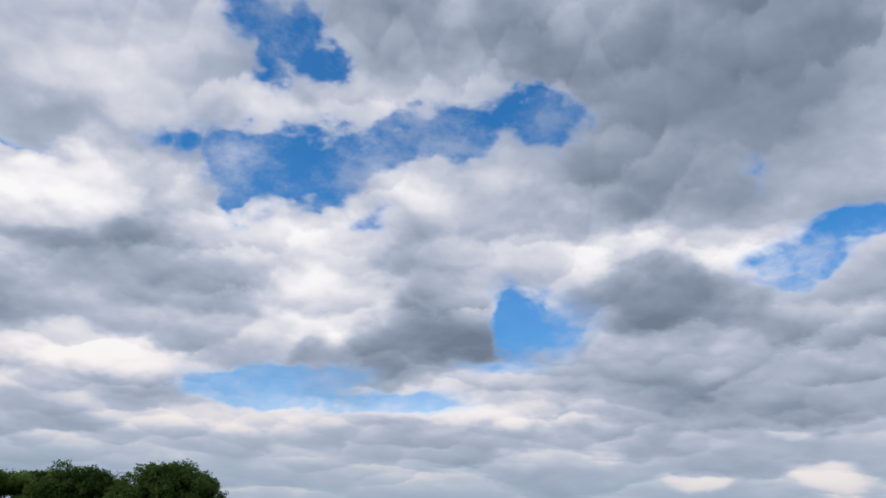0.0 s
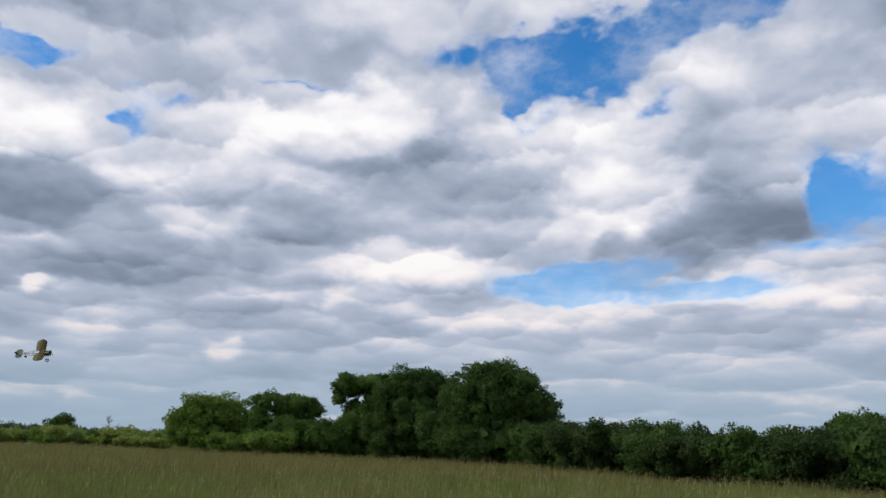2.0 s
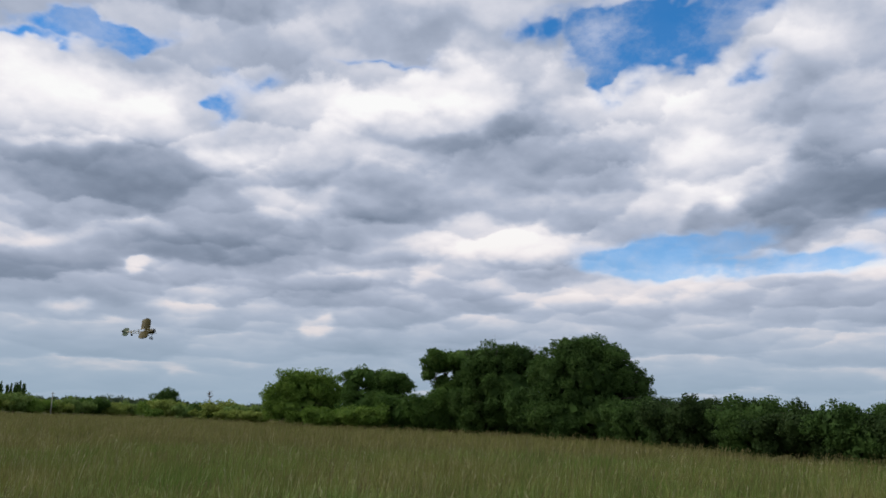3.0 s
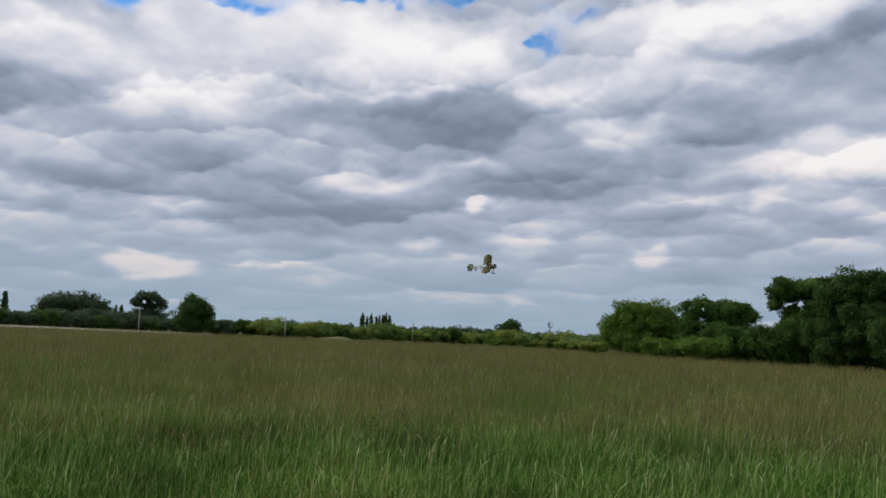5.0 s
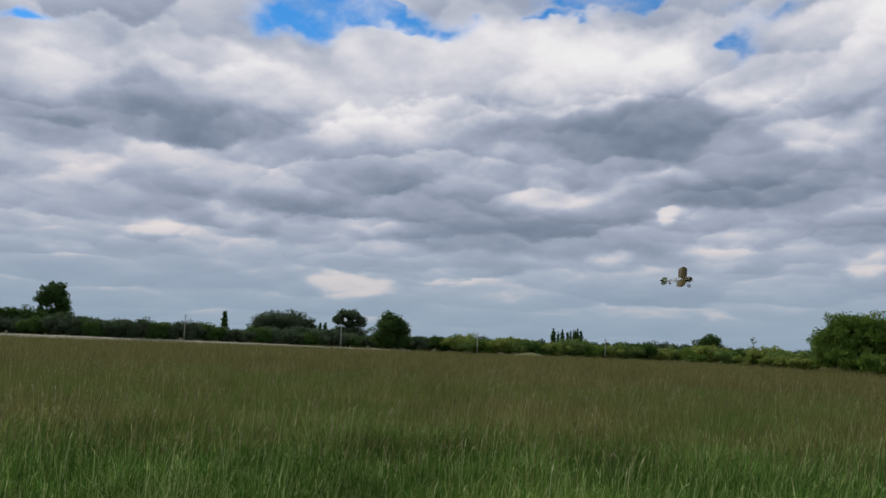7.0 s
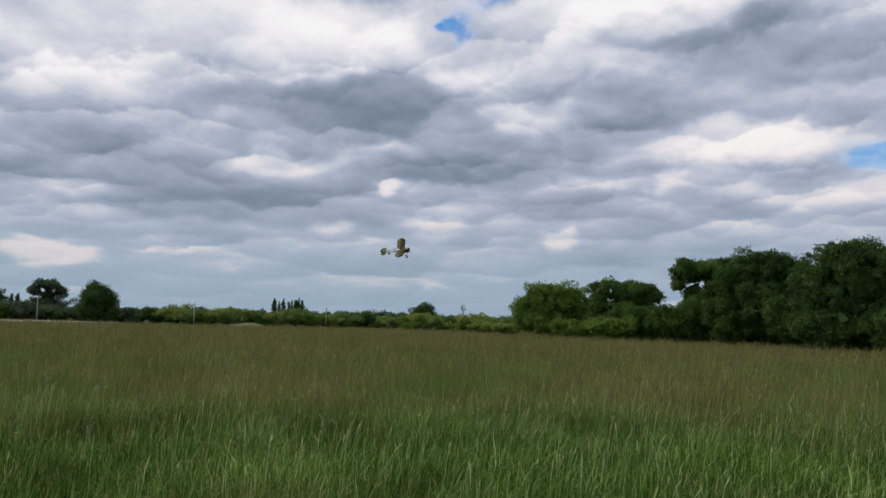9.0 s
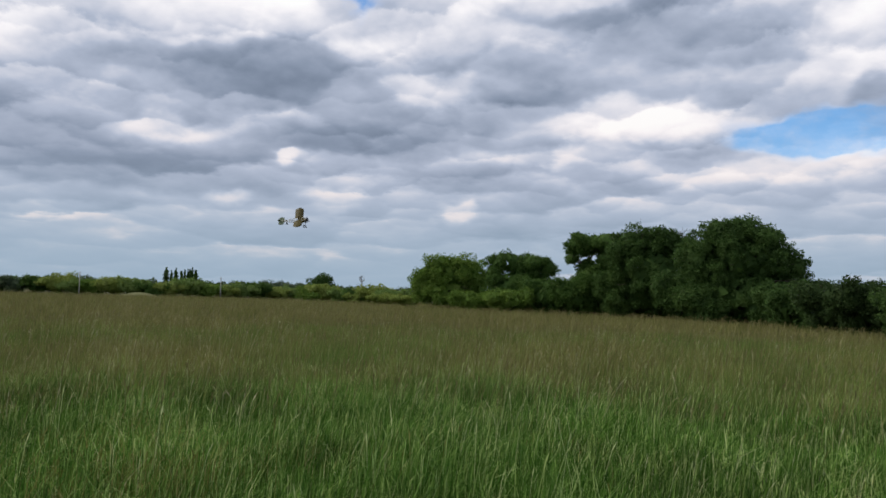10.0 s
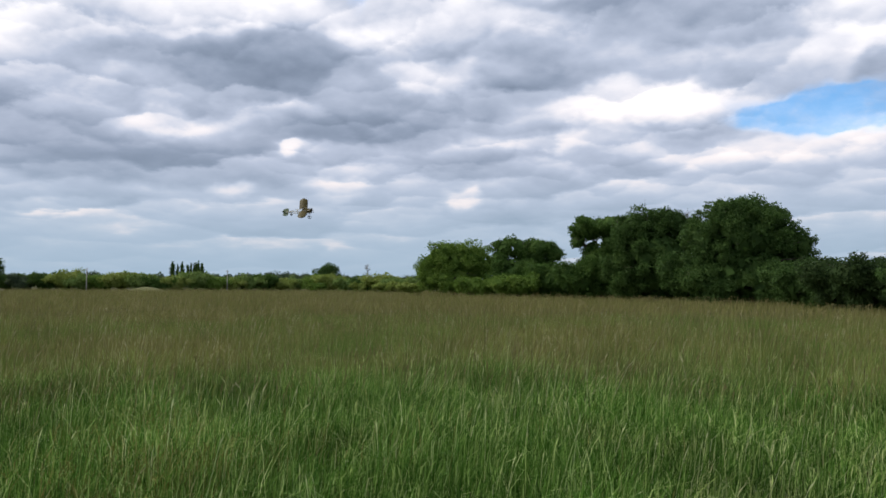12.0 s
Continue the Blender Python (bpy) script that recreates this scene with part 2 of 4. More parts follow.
# blue shows where the openings outweigh the cloud
wisp = wmath("MULTIPLY_ADD", wmath("SUBTRACT", fine[0], 0.5), -0.9, wmath("MULTIPLY", wmath("SUBTRACT", billow[0], 0.5), -0.9))
wisp = wmath("MULTIPLY", wisp, wstep(totals["cover"], 0.0, 0.8))
open_sky = wmath("MULTIPLY_ADD", totals["cover"], 1.2, wmath("SUBTRACT", wisp, 0.06))
open_sky = wmath("MULTIPLY_ADD", wmath("MULTIPLY", lumps, wstep(totals["cover"], 0.0, 0.8)), -1.1, open_sky)
blue = wmath("MULTIPLY", wstep(open_sky, -0.02, 0.95), wmath("MULTIPLY_ADD", wstep(wnoise(tall, 11.0, 6.0, 0.62)[0], 0.42, 0.70), -0.42, 0.96))
blue = wmath("MULTIPLY", blue, wmath("MULTIPLY_ADD", wstep(height, 19.0, 9.0), -0.24, 1.0))
rim = wmath("MULTIPLY", wstep(open_sky, 0.0, 0.5), 0.16)
relief = wmath("MULTIPLY", wmath("SUBTRACT", billow[0], billow_up[0]), 0.6)
relief = wmath("MULTIPLY_ADD", wmath("SUBTRACT", fine[0], fine_up[0]), 0.22, relief)
patchy = wmath("MULTIPLY", wmath("SUBTRACT", wnoise(sheet, 5.2, 5.0, 0.5)[0], 0.5), 0.26)
relief = wmath("ADD", relief, patchy)


def heaps(vector, scale):
    """Distance field of rounded heaps of cloud."""
    n = wnode("ShaderNodeTexVoronoi")
    n.feature = "SMOOTH_F1"
    feed(n.inputs["Vector"], vector)
    n.inputs["Scale"].default_value, n.inputs["Smoothness"].default_value = scale, 0.5
    n.inputs["Detail"].default_value, n.inputs["Roughness"].default_value = 1.5, 0.4
    return n.outputs["Distance"]


bent = wvec("ADD", sheet, wvec("SCALE", wvec("SUBTRACT", wnoise(sheet, 4.5, 5.0, 0.55)[1], (0.5, 0.5, 0.5)), scale=0.30))
heaped = wmath("SUBTRACT", heaps(wvec("SCALE", bent, scale=0.955), 3.6), heaps(bent, 3.6))
relief = wmath("MULTIPLY_ADD", heaped, 0.40, relief)
heaped = wmath("SUBTRACT", heaps(wvec("SCALE", bent, scale=0.975), 8.0), heaps(bent, 8.0))
relief = wmath("MULTIPLY_ADD", heaped, 0.14, relief)
relief = wmath("MULTIPLY", relief, wmath("MULTIPLY_ADD", wstep(height, 2.0, 20.0), 0.65, 0.40))
# packed puffs in rows that flatten towards the horizon: lit heads above, grey bases below, one in front of another
climb = wmath("LOGARITHM", wmath("ADD", wmath("MAXIMUM", height, 0.0), 4.0), 2.71828)


def puff_rows(across, up, warp, warp_scale, soft, seed):
    """Height within its own puff, from -0.5 at the base to 0.5 at the head, plus a little from the sunny side."""
    flat = wcombine(wmath("MULTIPLY_ADD", bearing, across, seed), wmath("MULTIPLY", climb, up), 0.0)
    bend = wvec("SUBTRACT", wnoise(flat, warp_scale, 7.0, 0.61)[1], (0.5, 0.5, 0.5))
    flat = wvec("ADD", flat, wvec("MULTIPLY", bend, (warp, warp, 0.0)))
    n = wnode("ShaderNodeTexVoronoi")
    n.voronoi_dimensions, n.feature = "2D", "SMOOTH_F1"
    feed(n.inputs["Vector"], flat)
    n.inputs["Scale"].default_value, n.inputs["Smoothness"].default_value = 1.0, soft
    off = wnode("ShaderNodeSeparateXYZ")
    WT.links.new(wvec("SUBTRACT", flat, n.outputs["Position"]), off.inputs[0])
    return wmath("MULTIPLY_ADD", off.outputs[0], 0.22, off.outputs[1])


big = puff_rows(0.135, 4.6, 0.80, 1.5, 0.31, 3.7)
small = puff_rows(0.31, 9.5, 0.85, 1.3, 0.34, 9.2)
where = wnoise(sheet, 2.3, 3.0, 0.5)[0]
relief = wmath("MULTIPLY_ADD", wmath("MULTIPLY", big, wmath("MULTIPLY_ADD", wstep(where, 0.30, 0.62), 0.65, 0.35)), wmath("MULTIPLY_ADD", wstep(height, 17.0, 29.0), -0.16, 0.36), relief)
relief = wmath("MULTIPLY_ADD", wmath("MULTIPLY", small, wmath("MULTIPLY", wstep(where, 0.66, 0.36), wstep(height, 1.5, 8.0))), 0.26, relief)
drawn = wmath("MULTIPLY", totals["tone"], 0.96)
drawn = wmath("DIVIDE", drawn, wmath("MULTIPLY_ADD", wmath("ABSOLUTE", drawn), 1.0, 1.0))
tone = wmath("ADD", wmath("ADD", drawn, 0.56), wmath("ADD", relief, rim))
ramp = wnode("ShaderNodeValToRGB")
feed(ramp.inputs[0], wmath("MULTIPLY_ADD", tone, 0.75, 0.10))
stops = [(0.0, (0.172, 0.217, 0.298)), (0.22, (0.264, 0.317, 0.420)), (0.50, (0.444, 0.498, 0.620)),
         (0.74, (0.712, 0.725, 0.805)), (0.92, (0.945, 0.925, 0.955)), (1.0, (1.0, 1.0, 1.0))]
ramp.color_ramp.elements.remove(ramp.color_ramp.elements[0])
ramp.color_ramp.elements[0].position = stops[0][0]
ramp.color_ramp.elements[0].color = (*stops[0][1], 1)
for p, c in stops[1:]:
    ramp.color_ramp.elements.new(p).color = (*c, 1)
# far cloud fades into a pale blue haze over the horizon
haze = wmath("MULTIPLY", wstep(height, 9.5, 0.5), 0.82)
cloud = wmix(haze, ramp.outputs[0], (0.326, 0.438, 0.550, 1))
glow = wmath("MULTIPLY", wmath("MULTIPLY", wstep(height, 17.0, 5.0), wstep(tone, 0.66, 0.95)), 0.50)
cloud = wmix(glow, cloud, (0.92, 0.80, 0.76, 1))
air = wnode("ShaderNodeTexSky")
air.sky_type, air.sun_disc = "NISHITA", False
air.sun_elevation, air.sun_rotation = radians(SUN_HEIGHT), radians(-SUN_BEARING)
air.air_density, air.dust_density, air.ozone_density = 1.0, 0.0, 4.0
clear = wnode("ShaderNodeBackground")
deep = wnode("ShaderNodeHueSaturation")
deep.inputs["Saturation"].default_value = 1.35
WT.links.new(air.outputs[0], deep.inputs["Color"])
WT.links.new(deep.outputs[0], clear.inputs[0])
clear.inputs[1].default_value = 0.16
clouded = wnode("ShaderNodeBackground")
WT.links.new(cloud, clouded.inputs[0])
clouded.inputs[1].default_value = 1.0
both = wnode("ShaderNodeMixShader")
WT.links.new(blue, both.inputs[0])
WT.links.new(clouded.outputs[0], both.inputs[1])
WT.links.new(clear.outputs[0], both.inputs[2])
WT.links.new(both.outputs[0], wnode("ShaderNodeOutputWorld").inputs[0])

sun = new("sun", bpy.data.lights.new("sun", "SUN"))
sun.data.energy, sun.data.angle, sun.data.color = 2.4, radians(9), (1.0, 0.95, 0.86)
a_, e_ = radians(SUN_BEARING), radians(SUN_HEIGHT)
sun.matrix_world = look((-60 * math.sin(a_) * math.cos(e_), 60 * math.cos(a_) * math.cos(e_), 60 * math.sin(e_)), (0, 0, 0))

# ---------------------------------------------------------------- materials
class Mat:
    """A small builder of node materials."""

    def __init__(self, name):
        self.m = bpy.data.materials.new(name)
        self.m.use_nodes = True
        self.t = self.m.node_tree
        self.t.nodes.clear()
        self.out = self.n("ShaderNodeOutputMaterial")

    def n(self, kind):
        return self.t.nodes.new(kind)

    def link(self, a, b):
        self.t.links.new(a, b)

    def feed(self, s, v):
        if isinstance(v, bpy.types.NodeSocket):
            self.link(v, s)
        else:
            s.default_value = v

    def noise(self, scale, detail=4.0, rough=0.55, stretch=(1, 1, 1)):
        co = self.n("ShaderNodeNewGeometry").outputs["Position"]
        m = self.n("ShaderNodeVectorMath")
        m.operation = "MULTIPLY"
        self.feed(m.inputs[0], co)
        m.inputs[1].default_value = stretch
        t = self.n("ShaderNodeTexNoise")
        self.link(m.outputs[0], t.inputs["Vector"])
        t.inputs["Scale"].default_value, t.inputs["Detail"].default_value = scale, detail
        t.inputs["Roughness"].default_value = rough
        return t.outputs[0]

    def ramp(self, fac, stops):
        r = self.n("ShaderNodeValToRGB")
        self.feed(r.inputs[0], fac)
        e = r.color_ramp.elements
        e.remove(e[0])
        e[0].position, e[0].color = stops[0][0], (*stops[0][1], 1)
        for p, c in stops[1:]:
            e.new(p).color = (*c, 1)
        return r.outputs[0]

    def mix(self, f, a, b, blend="MIX"):
        x = self.n("ShaderNodeMix")
        x.data_type, x.blend_type = "RGBA", blend
        self.feed(x.inputs["Factor"], f)
        self.feed(x.inputs[6], a)
        self.feed(x.inputs[7], b)
        return x.outputs[2]

    def math(self, op, a, b=0.0, c=0.0):
        x = self.n("ShaderNodeMath")
        x.operation = op
        for s, v in zip(x.inputs, (a, b, c)):
            self.feed(s, v)
        return x.outputs[0]

    def surface(self, colour, rough=0.7, metal=0.0, bump=None, depth=0.01, through_light=0.0, spec=0.3):
        p = self.n("ShaderNodeBsdfPrincipled")
        self.feed(p.inputs["Base Color"], colour)
        self.feed(p.inputs["Roughness"], rough)
        p.inputs["Metallic"].default_value = metal
        p.inputs["Specular IOR Level"].default_value = spec
        if bump is not None:
            b = self.n("ShaderNodeBump")
            self.feed(b.inputs["Height"], bump)
            b.inputs["Distance"].default_value = depth
            self.link(b.outputs[0], p.inputs["Normal"])
        shader = p.outputs[0]
        if through_light:
            tr = self.n("ShaderNodeBsdfTranslucent")
            self.feed(tr.inputs[0], colour)
            mx = self.n("ShaderNodeMixShader")
            mx.inputs[0].default_value = through_light
            self.link(shader, mx.inputs[1])
            self.link(tr.outputs[0], mx.inputs[2])
            shader = mx.outputs[0]
        self.link(shader, self.out.inputs[0])
        return self.m

    def island(self):
        return self.n("ShaderNodeNewGeometry").outputs["Random Per Island"]


def leaf_material(name, dark, mid, light, spread=0.45):
    """Foliage: leaf by leaf variation, and slow drifts of tone through the crown."""
    m = Mat(name)
    drift = m.noise(0.45, 3.0)
    f = m.math("MULTIPLY_ADD", m.math("SUBTRACT", drift, 0.5), 1.3, m.math("MULTIPLY_ADD", m.island(), spread, 0.5 - spread / 2))
    c = m.ramp(f, [(0.0, dark), (0.5, mid), (1.0, light)])
    return m.surface(c, 0.65, through_light=0.38, spec=0.12)


def plain_material(name, a, b, scale, rough=0.8, stretch=(1, 1, 1), depth=0.004, metal=0.0):
    m = Mat(name)
    g = m.noise(scale, 5.0, 0.6, stretch)
    wear = m.noise(scale * 0.17, 3.0)
    c = m.mix(m.math("MULTIPLY", wear, 0.5), m.ramp(g, [(0.3, a), (0.7, b)]), (*[v * 0.7 for v in a], 1))
    return m.surface(c, rough, metal, g, depth)


def grass_material(name, greens, straws, dry_at, drift=2.5, blend=0.0, patchy=2.2):
    """Blades: greens and straws by blade, drier in patches of the meadow."""
    m = Mat(name)
    patch = m.noise(0.16, 4.0, 0.6)
    small = m.noise(0.9, 3.0, 0.6)
    green = m.ramp(m.island(), greens)
    straw = m.ramp(m.island(), straws)
    dry = m.math("MULTIPLY_ADD", m.math("SUBTRACT", patch, 0.5), patchy, dry_at)
    dry = m.math("MULTIPLY_ADD", m.math("SUBTRACT", small, 0.5), 1.1, dry)
    own = m.math("FRACT", m.math("MULTIPLY", m.island(), 37.7))
    pick = m.math("LESS_THAN", own, dry) if not blend else m.math("MINIMUM", m.math("MAXIMUM", m.math("MULTIPLY_ADD", m.math("SUBTRACT", dry, own), blend, 0.5), 0.0), 1.0)
    lush = m.noise(0.75, 4.0, 0.65)
    shade = m.math("MULTIPLY_ADD", m.math("SUBTRACT", lush, 0.5), drift, 0.95)
    c = m.mix(1.0, m.mix(pick, green, straw), shade, "MULTIPLY")
    return m.surface(c, 0.7, through_light=0.3, spec=0.08)


GREENS = [(0.0, (0.030, 0.080, 0.011)), (0.35, (0.068, 0.156, 0.021)), (0.72, (0.132, 0.250, 0.042)), (0.90, (0.255, 0.380, 0.090)), (1.0, (0.480, 0.580, 0.220))]
STRAWS = [(0.0, (0.108, 0.122, 0.026)), (0.5, (0.172, 0.176, 0.044)), (0.85, (0.280, 0.270, 0.085)), (1.0, (0.560, 0.530, 0.270))]
M_BLADE = grass_material("meadow_blades", [(p, (c[0] * 0.94, c[1] * 0.96, c[2] * 0.95)) for p, c in GREENS], STRAWS, -0.14)
M_PALEBLADE = grass_material("pale_blades", [(0.0, (0.220, 0.340, 0.070)), (0.6, (0.430, 0.520, 0.170)), (1.0, (0.680, 0.690, 0.360))], STRAWS, 0.15)
M_MIDBLADE = grass_material("mid_meadow_blades", [(0.0, (0.076, 0.144, 0.024)), (0.6, (0.135, 0.222, 0.044)), (0.92, (0.216, 0.310, 0.077)), (1.0, (0.454, 0.516, 0.221))],
                            [(0.0, (0.162, 0.160, 0.046)), (0.6, (0.232, 0.217, 0.068)), (0.92, (0.324, 0.294, 0.110)), (1.0, (0.605, 0.537, 0.309))], 0.46, 1.7, 0.9, 3.8)
M_FARBLADE = grass_material("far_meadow_blades", [(0.0, (0.078, 0.112, 0.020)), (0.5, (0.128, 0.155, 0.032)), (1.0, (0.180, 0.196, 0.050))],
                            [(0.0, (0.178, 0.170, 0.056)), (1.0, (0.305, 0.278, 0.112))], 0.68, 1.5, 0.7)
M_HEAD = grass_material("seed_heads", [(0.0, (0.130, 0.118, 0.044)), (1.0, (0.200, 0.178, 0.074))],
                        [(0.0, (0.175, 0.158, 0.060)), (0.7, (0.285, 0.260, 0.120)), (1.0, (0.520, 0.490, 0.290))], 0.4, 1.3)
M_FARHEAD = grass_material("far_seed_heads", [(0.0, (0.138, 0.118, 0.042)), (1.0, (0.200, 0.172, 0.068))],
                           [(0.0, (0.205, 0.180, 0.075)), (1.0, (0.335, 0.298, 0.140))], 0.5, 1.3)
soil = Mat("meadow_ground")
M_GROUND = soil.surface(soil.mix(soil.noise(0.12, 5.0), soil.ramp(soil.noise(3.0, 6.0, 0.65), [(0.3, (0.030, 0.040, 0.014)), (0.7, (0.075, 0.085, 0.032))]),
                                 (0.110, 0.100, 0.045, 1)), 0.95, bump=soil.noise(9.0, 5.0), depth=0.05, spec=0.1)
M_BARK = plain_material("bark", (0.060, 0.048, 0.036), (0.130, 0.110, 0.085), 6.0, 0.9, (3, 3, 0.6), 0.02)
M_DEADWOOD = plain_material("bare_twigs", (0.150, 0.125, 0.100), (0.260, 0.225, 0.185), 5.0, 0.9, (3, 3, 0.6), 0.01)
M_PALEBARK = plain_material("pale_bark", (0.300, 0.280, 0.240), (0.460, 0.430, 0.380), 5.0, 0.85, (3, 3, 0.8), 0.01)
M_POLE = plain_material("weathered_pole", (0.400, 0.375, 0.325), (0.540, 0.510, 0.455), 4.0, 0.8, (4, 4, 0.5), 0.005)
M_TRACK = plain_material("pale_track", (0.270, 0.250, 0.180), (0.380, 0.355, 0.270), 2.0, 0.95, (1, 1, 1), 0.03)
M_MOUND = plain_material("dry_mound", (0.120, 0.130, 0.050), (0.200, 0.190, 0.085), 3.0, 0.95, (1, 1, 1), 0.03)
L_DARK = leaf_material("dark_leaves", (0.044, 0.082, 0.022), (0.062, 0.118, 0.028), (0.092, 0.152, 0.038))
L_MID = leaf_material("green_leaves", (0.046, 0.090, 0.019), (0.074, 0.142, 0.029), (0.118, 0.188, 0.043))
L_LIGHT = leaf_material("fresh_leaves", (0.074, 0.138, 0.022), (0.136, 0.225, 0.037), (0.214, 0.299, 0.064))
L_HEDGE = leaf_material("hedge_leaves", (0.020, 0.038, 0.011), (0.036, 0.066, 0.018), (0.064, 0.100, 0.030))
# lighter and greyer green: the haze of distance is put into this leaf colour
L_HAZED = leaf_material("haze_tinted_leaves", (0.059, 0.088, 0.050), (0.091, 0.131, 0.068), (0.139, 0.175, 0.092))
L_FIELD = leaf_material("field_hedge_leaves", (0.111, 0.176, 0.044), (0.182, 0.267, 0.068), (0.267, 0.351, 0.111))
L_YELLOW = leaf_material("yellow_green_leaves", (0.156, 0.204, 0.041), (0.246, 0.306, 0.067), (0.360, 0.414, 0.120))

# ---------------------------------------------------------------- building helpers
rng = np.random.default_rng(7)


def at(bearing, distance):
    """The place on the ground at a bearing (degrees to the left of +y) and distance from the viewer's stand."""
    b = radians(bearing)
    return Vector((-distance * math.sin(b), distance * math.cos(b), 0.0))


def mesh_from(name, verts, faces, material, smooth=False):
    me = bpy.data.meshes.new(name)
    me.from_pydata([tuple(v) for v in verts], [], faces)
    me.materials.append(material)
    if smooth:
        me.polygons.foreach_set("use_smooth", [True] * len(me.polygons))
    me.update()
    return me


def mesh_arrays(name, verts, tris_or_quads, material):
    """A mesh from arrays: verts (n, 3) and a list of face index arrays (m, 3) or (m, 4)."""
    me = bpy.data.meshes.new(name)
    me.vertices.add(len(verts))
    me.vertices.foreach_set("co", np.ascontiguousarray(verts, dtype=np.float32).ravel())
    loops = np.concatenate([f.ravel() for f in tris_or_quads]).astype(np.int32)
    sizes = np.concatenate([np.full(len(f), f.shape[1]) for f in tris_or_quads]).astype(np.int32)
    me.loops.add(len(loops))
    me.loops.foreach_set("vertex_index", loops)
    me.polygons.add(len(sizes))
    me.polygons.foreach_set("loop_start", np.concatenate([[0], np.cumsum(sizes)[:-1]]).astype(np.int32))
    me.materials.append(material)
    me.update(calc_edges=True)
    return me


def child(name, me, parent, label=""):
    ob = new(name, me)
    ob.parent = parent
    return tagged(ob, label)


def part(name, bm, material, parent, label=""):
    me = bpy.data.meshes.new(name)
    bm.to_mesh(me)
    bm.free()
    me.materials.append(material)
    return child(name, me, parent, label)


def tube(verts, faces, path, radii, sides=7):
    """Adds a tapering round limb along a path."""
    start = len(verts)
    for i, p in enumerate(path):
        p = Vector(p)
        d = (Vector(path[min(i + 1, len(path) - 1)]) - Vector(path[max(i - 1, 0)])).normalized()
        u = d.orthogonal().normalized()
        w = d.cross(u)
        for k in range(sides):
            a = 2 * math.pi * k / sides
            verts.append(p + (u * math.cos(a) + w * math.sin(a)) * radii[i])
    for i in range(len(path) - 1):
        for k in range(sides):
            a, b = start + i * sides + k, start + i * sides + (k + 1) % sides
            faces.append((a, b, b + sides, a + sides))
    faces.append(tuple(start + k for k in reversed(range(sides))))
    faces.append(tuple(start + (len(path) - 1) * sides + k for k in range(sides)))


def leaf_cloud(centres, radii, count, size, stray=0.06):
    """Leaves as pointed blades on the shells of many clumps (radii along x, y, z). Returns verts and triangles."""
    w = radii[:, 0] * radii[:, 2]
    pick = rng.choice(len(centres), count, p=w / w.sum())
    d = rng.normal(size=(count, 3))
    d[:, 2] += 0.3
    d /= np.linalg.norm(d, axis=1, keepdims=True)
    depth = rng.uniform(0.35, 1.0, count) ** 0.5
    out = rng.random(count) < stray
    depth[out] *= rng.uniform(1.05, 1.35, out.sum())
    pos = centres[pick] + d * radii[pick] * depth[:, None]
    nrm = d + np.array([0.0, 0.0, 0.3]) + rng.normal(size=(count, 3)) * 0.85
    nrm /= np.linalg.norm(nrm, axis=1, keepdims=True)
    side = np.cross(nrm, rng.normal(size=(count, 3)))
    side /= np.linalg.norm(side, axis=1, keepdims=True)
    along = np.cross(nrm, side)
    s = (size * rng.uniform(0.6, 1.35, count) * np.where(depth < 0.72, 1.25, 1.0))[:, None]
    v = np.stack([pos - along * s * 0.5 - side * s * 0.42, pos - along * s * 0.5 + side * s * 0.42, pos + along * s * 0.75], 1).reshape(-1, 3)
    return v, np.arange(count * 3).reshape(-1, 3)


def inner_mass(lobes, share):
    """Large shaded leaf sprays deep inside the lobes, which close the crown to the light."""
    vs = []
    for lobe in lobes:
        n, size = 240, np.array(lobe[3:])
        d = rng.normal(size=(n, 3))
        d /= np.linalg.norm(d, axis=1, keepdims=True)
        mid = np.array(lobe[:3]) + d * size * rng.uniform(share, share + 0.16, (n, 1))
        u = np.cross(d, rng.normal(size=(n, 3)))
        u /= np.linalg.norm(u, axis=1, keepdims=True)
        w = np.cross(d, u) + d * rng.normal(0, 0.35, (n, 1))
        k = 0.21 * size.mean()
        vs.append(np.stack([mid - u * k * 0.8 - w * k * 0.5, mid + u * k * 0.8 - w * k * 0.5, mid + w * k], 1).reshape(-1, 3))
    v = np.concatenate(vs)
    return v, np.arange(len(v)).reshape(-1, 3)


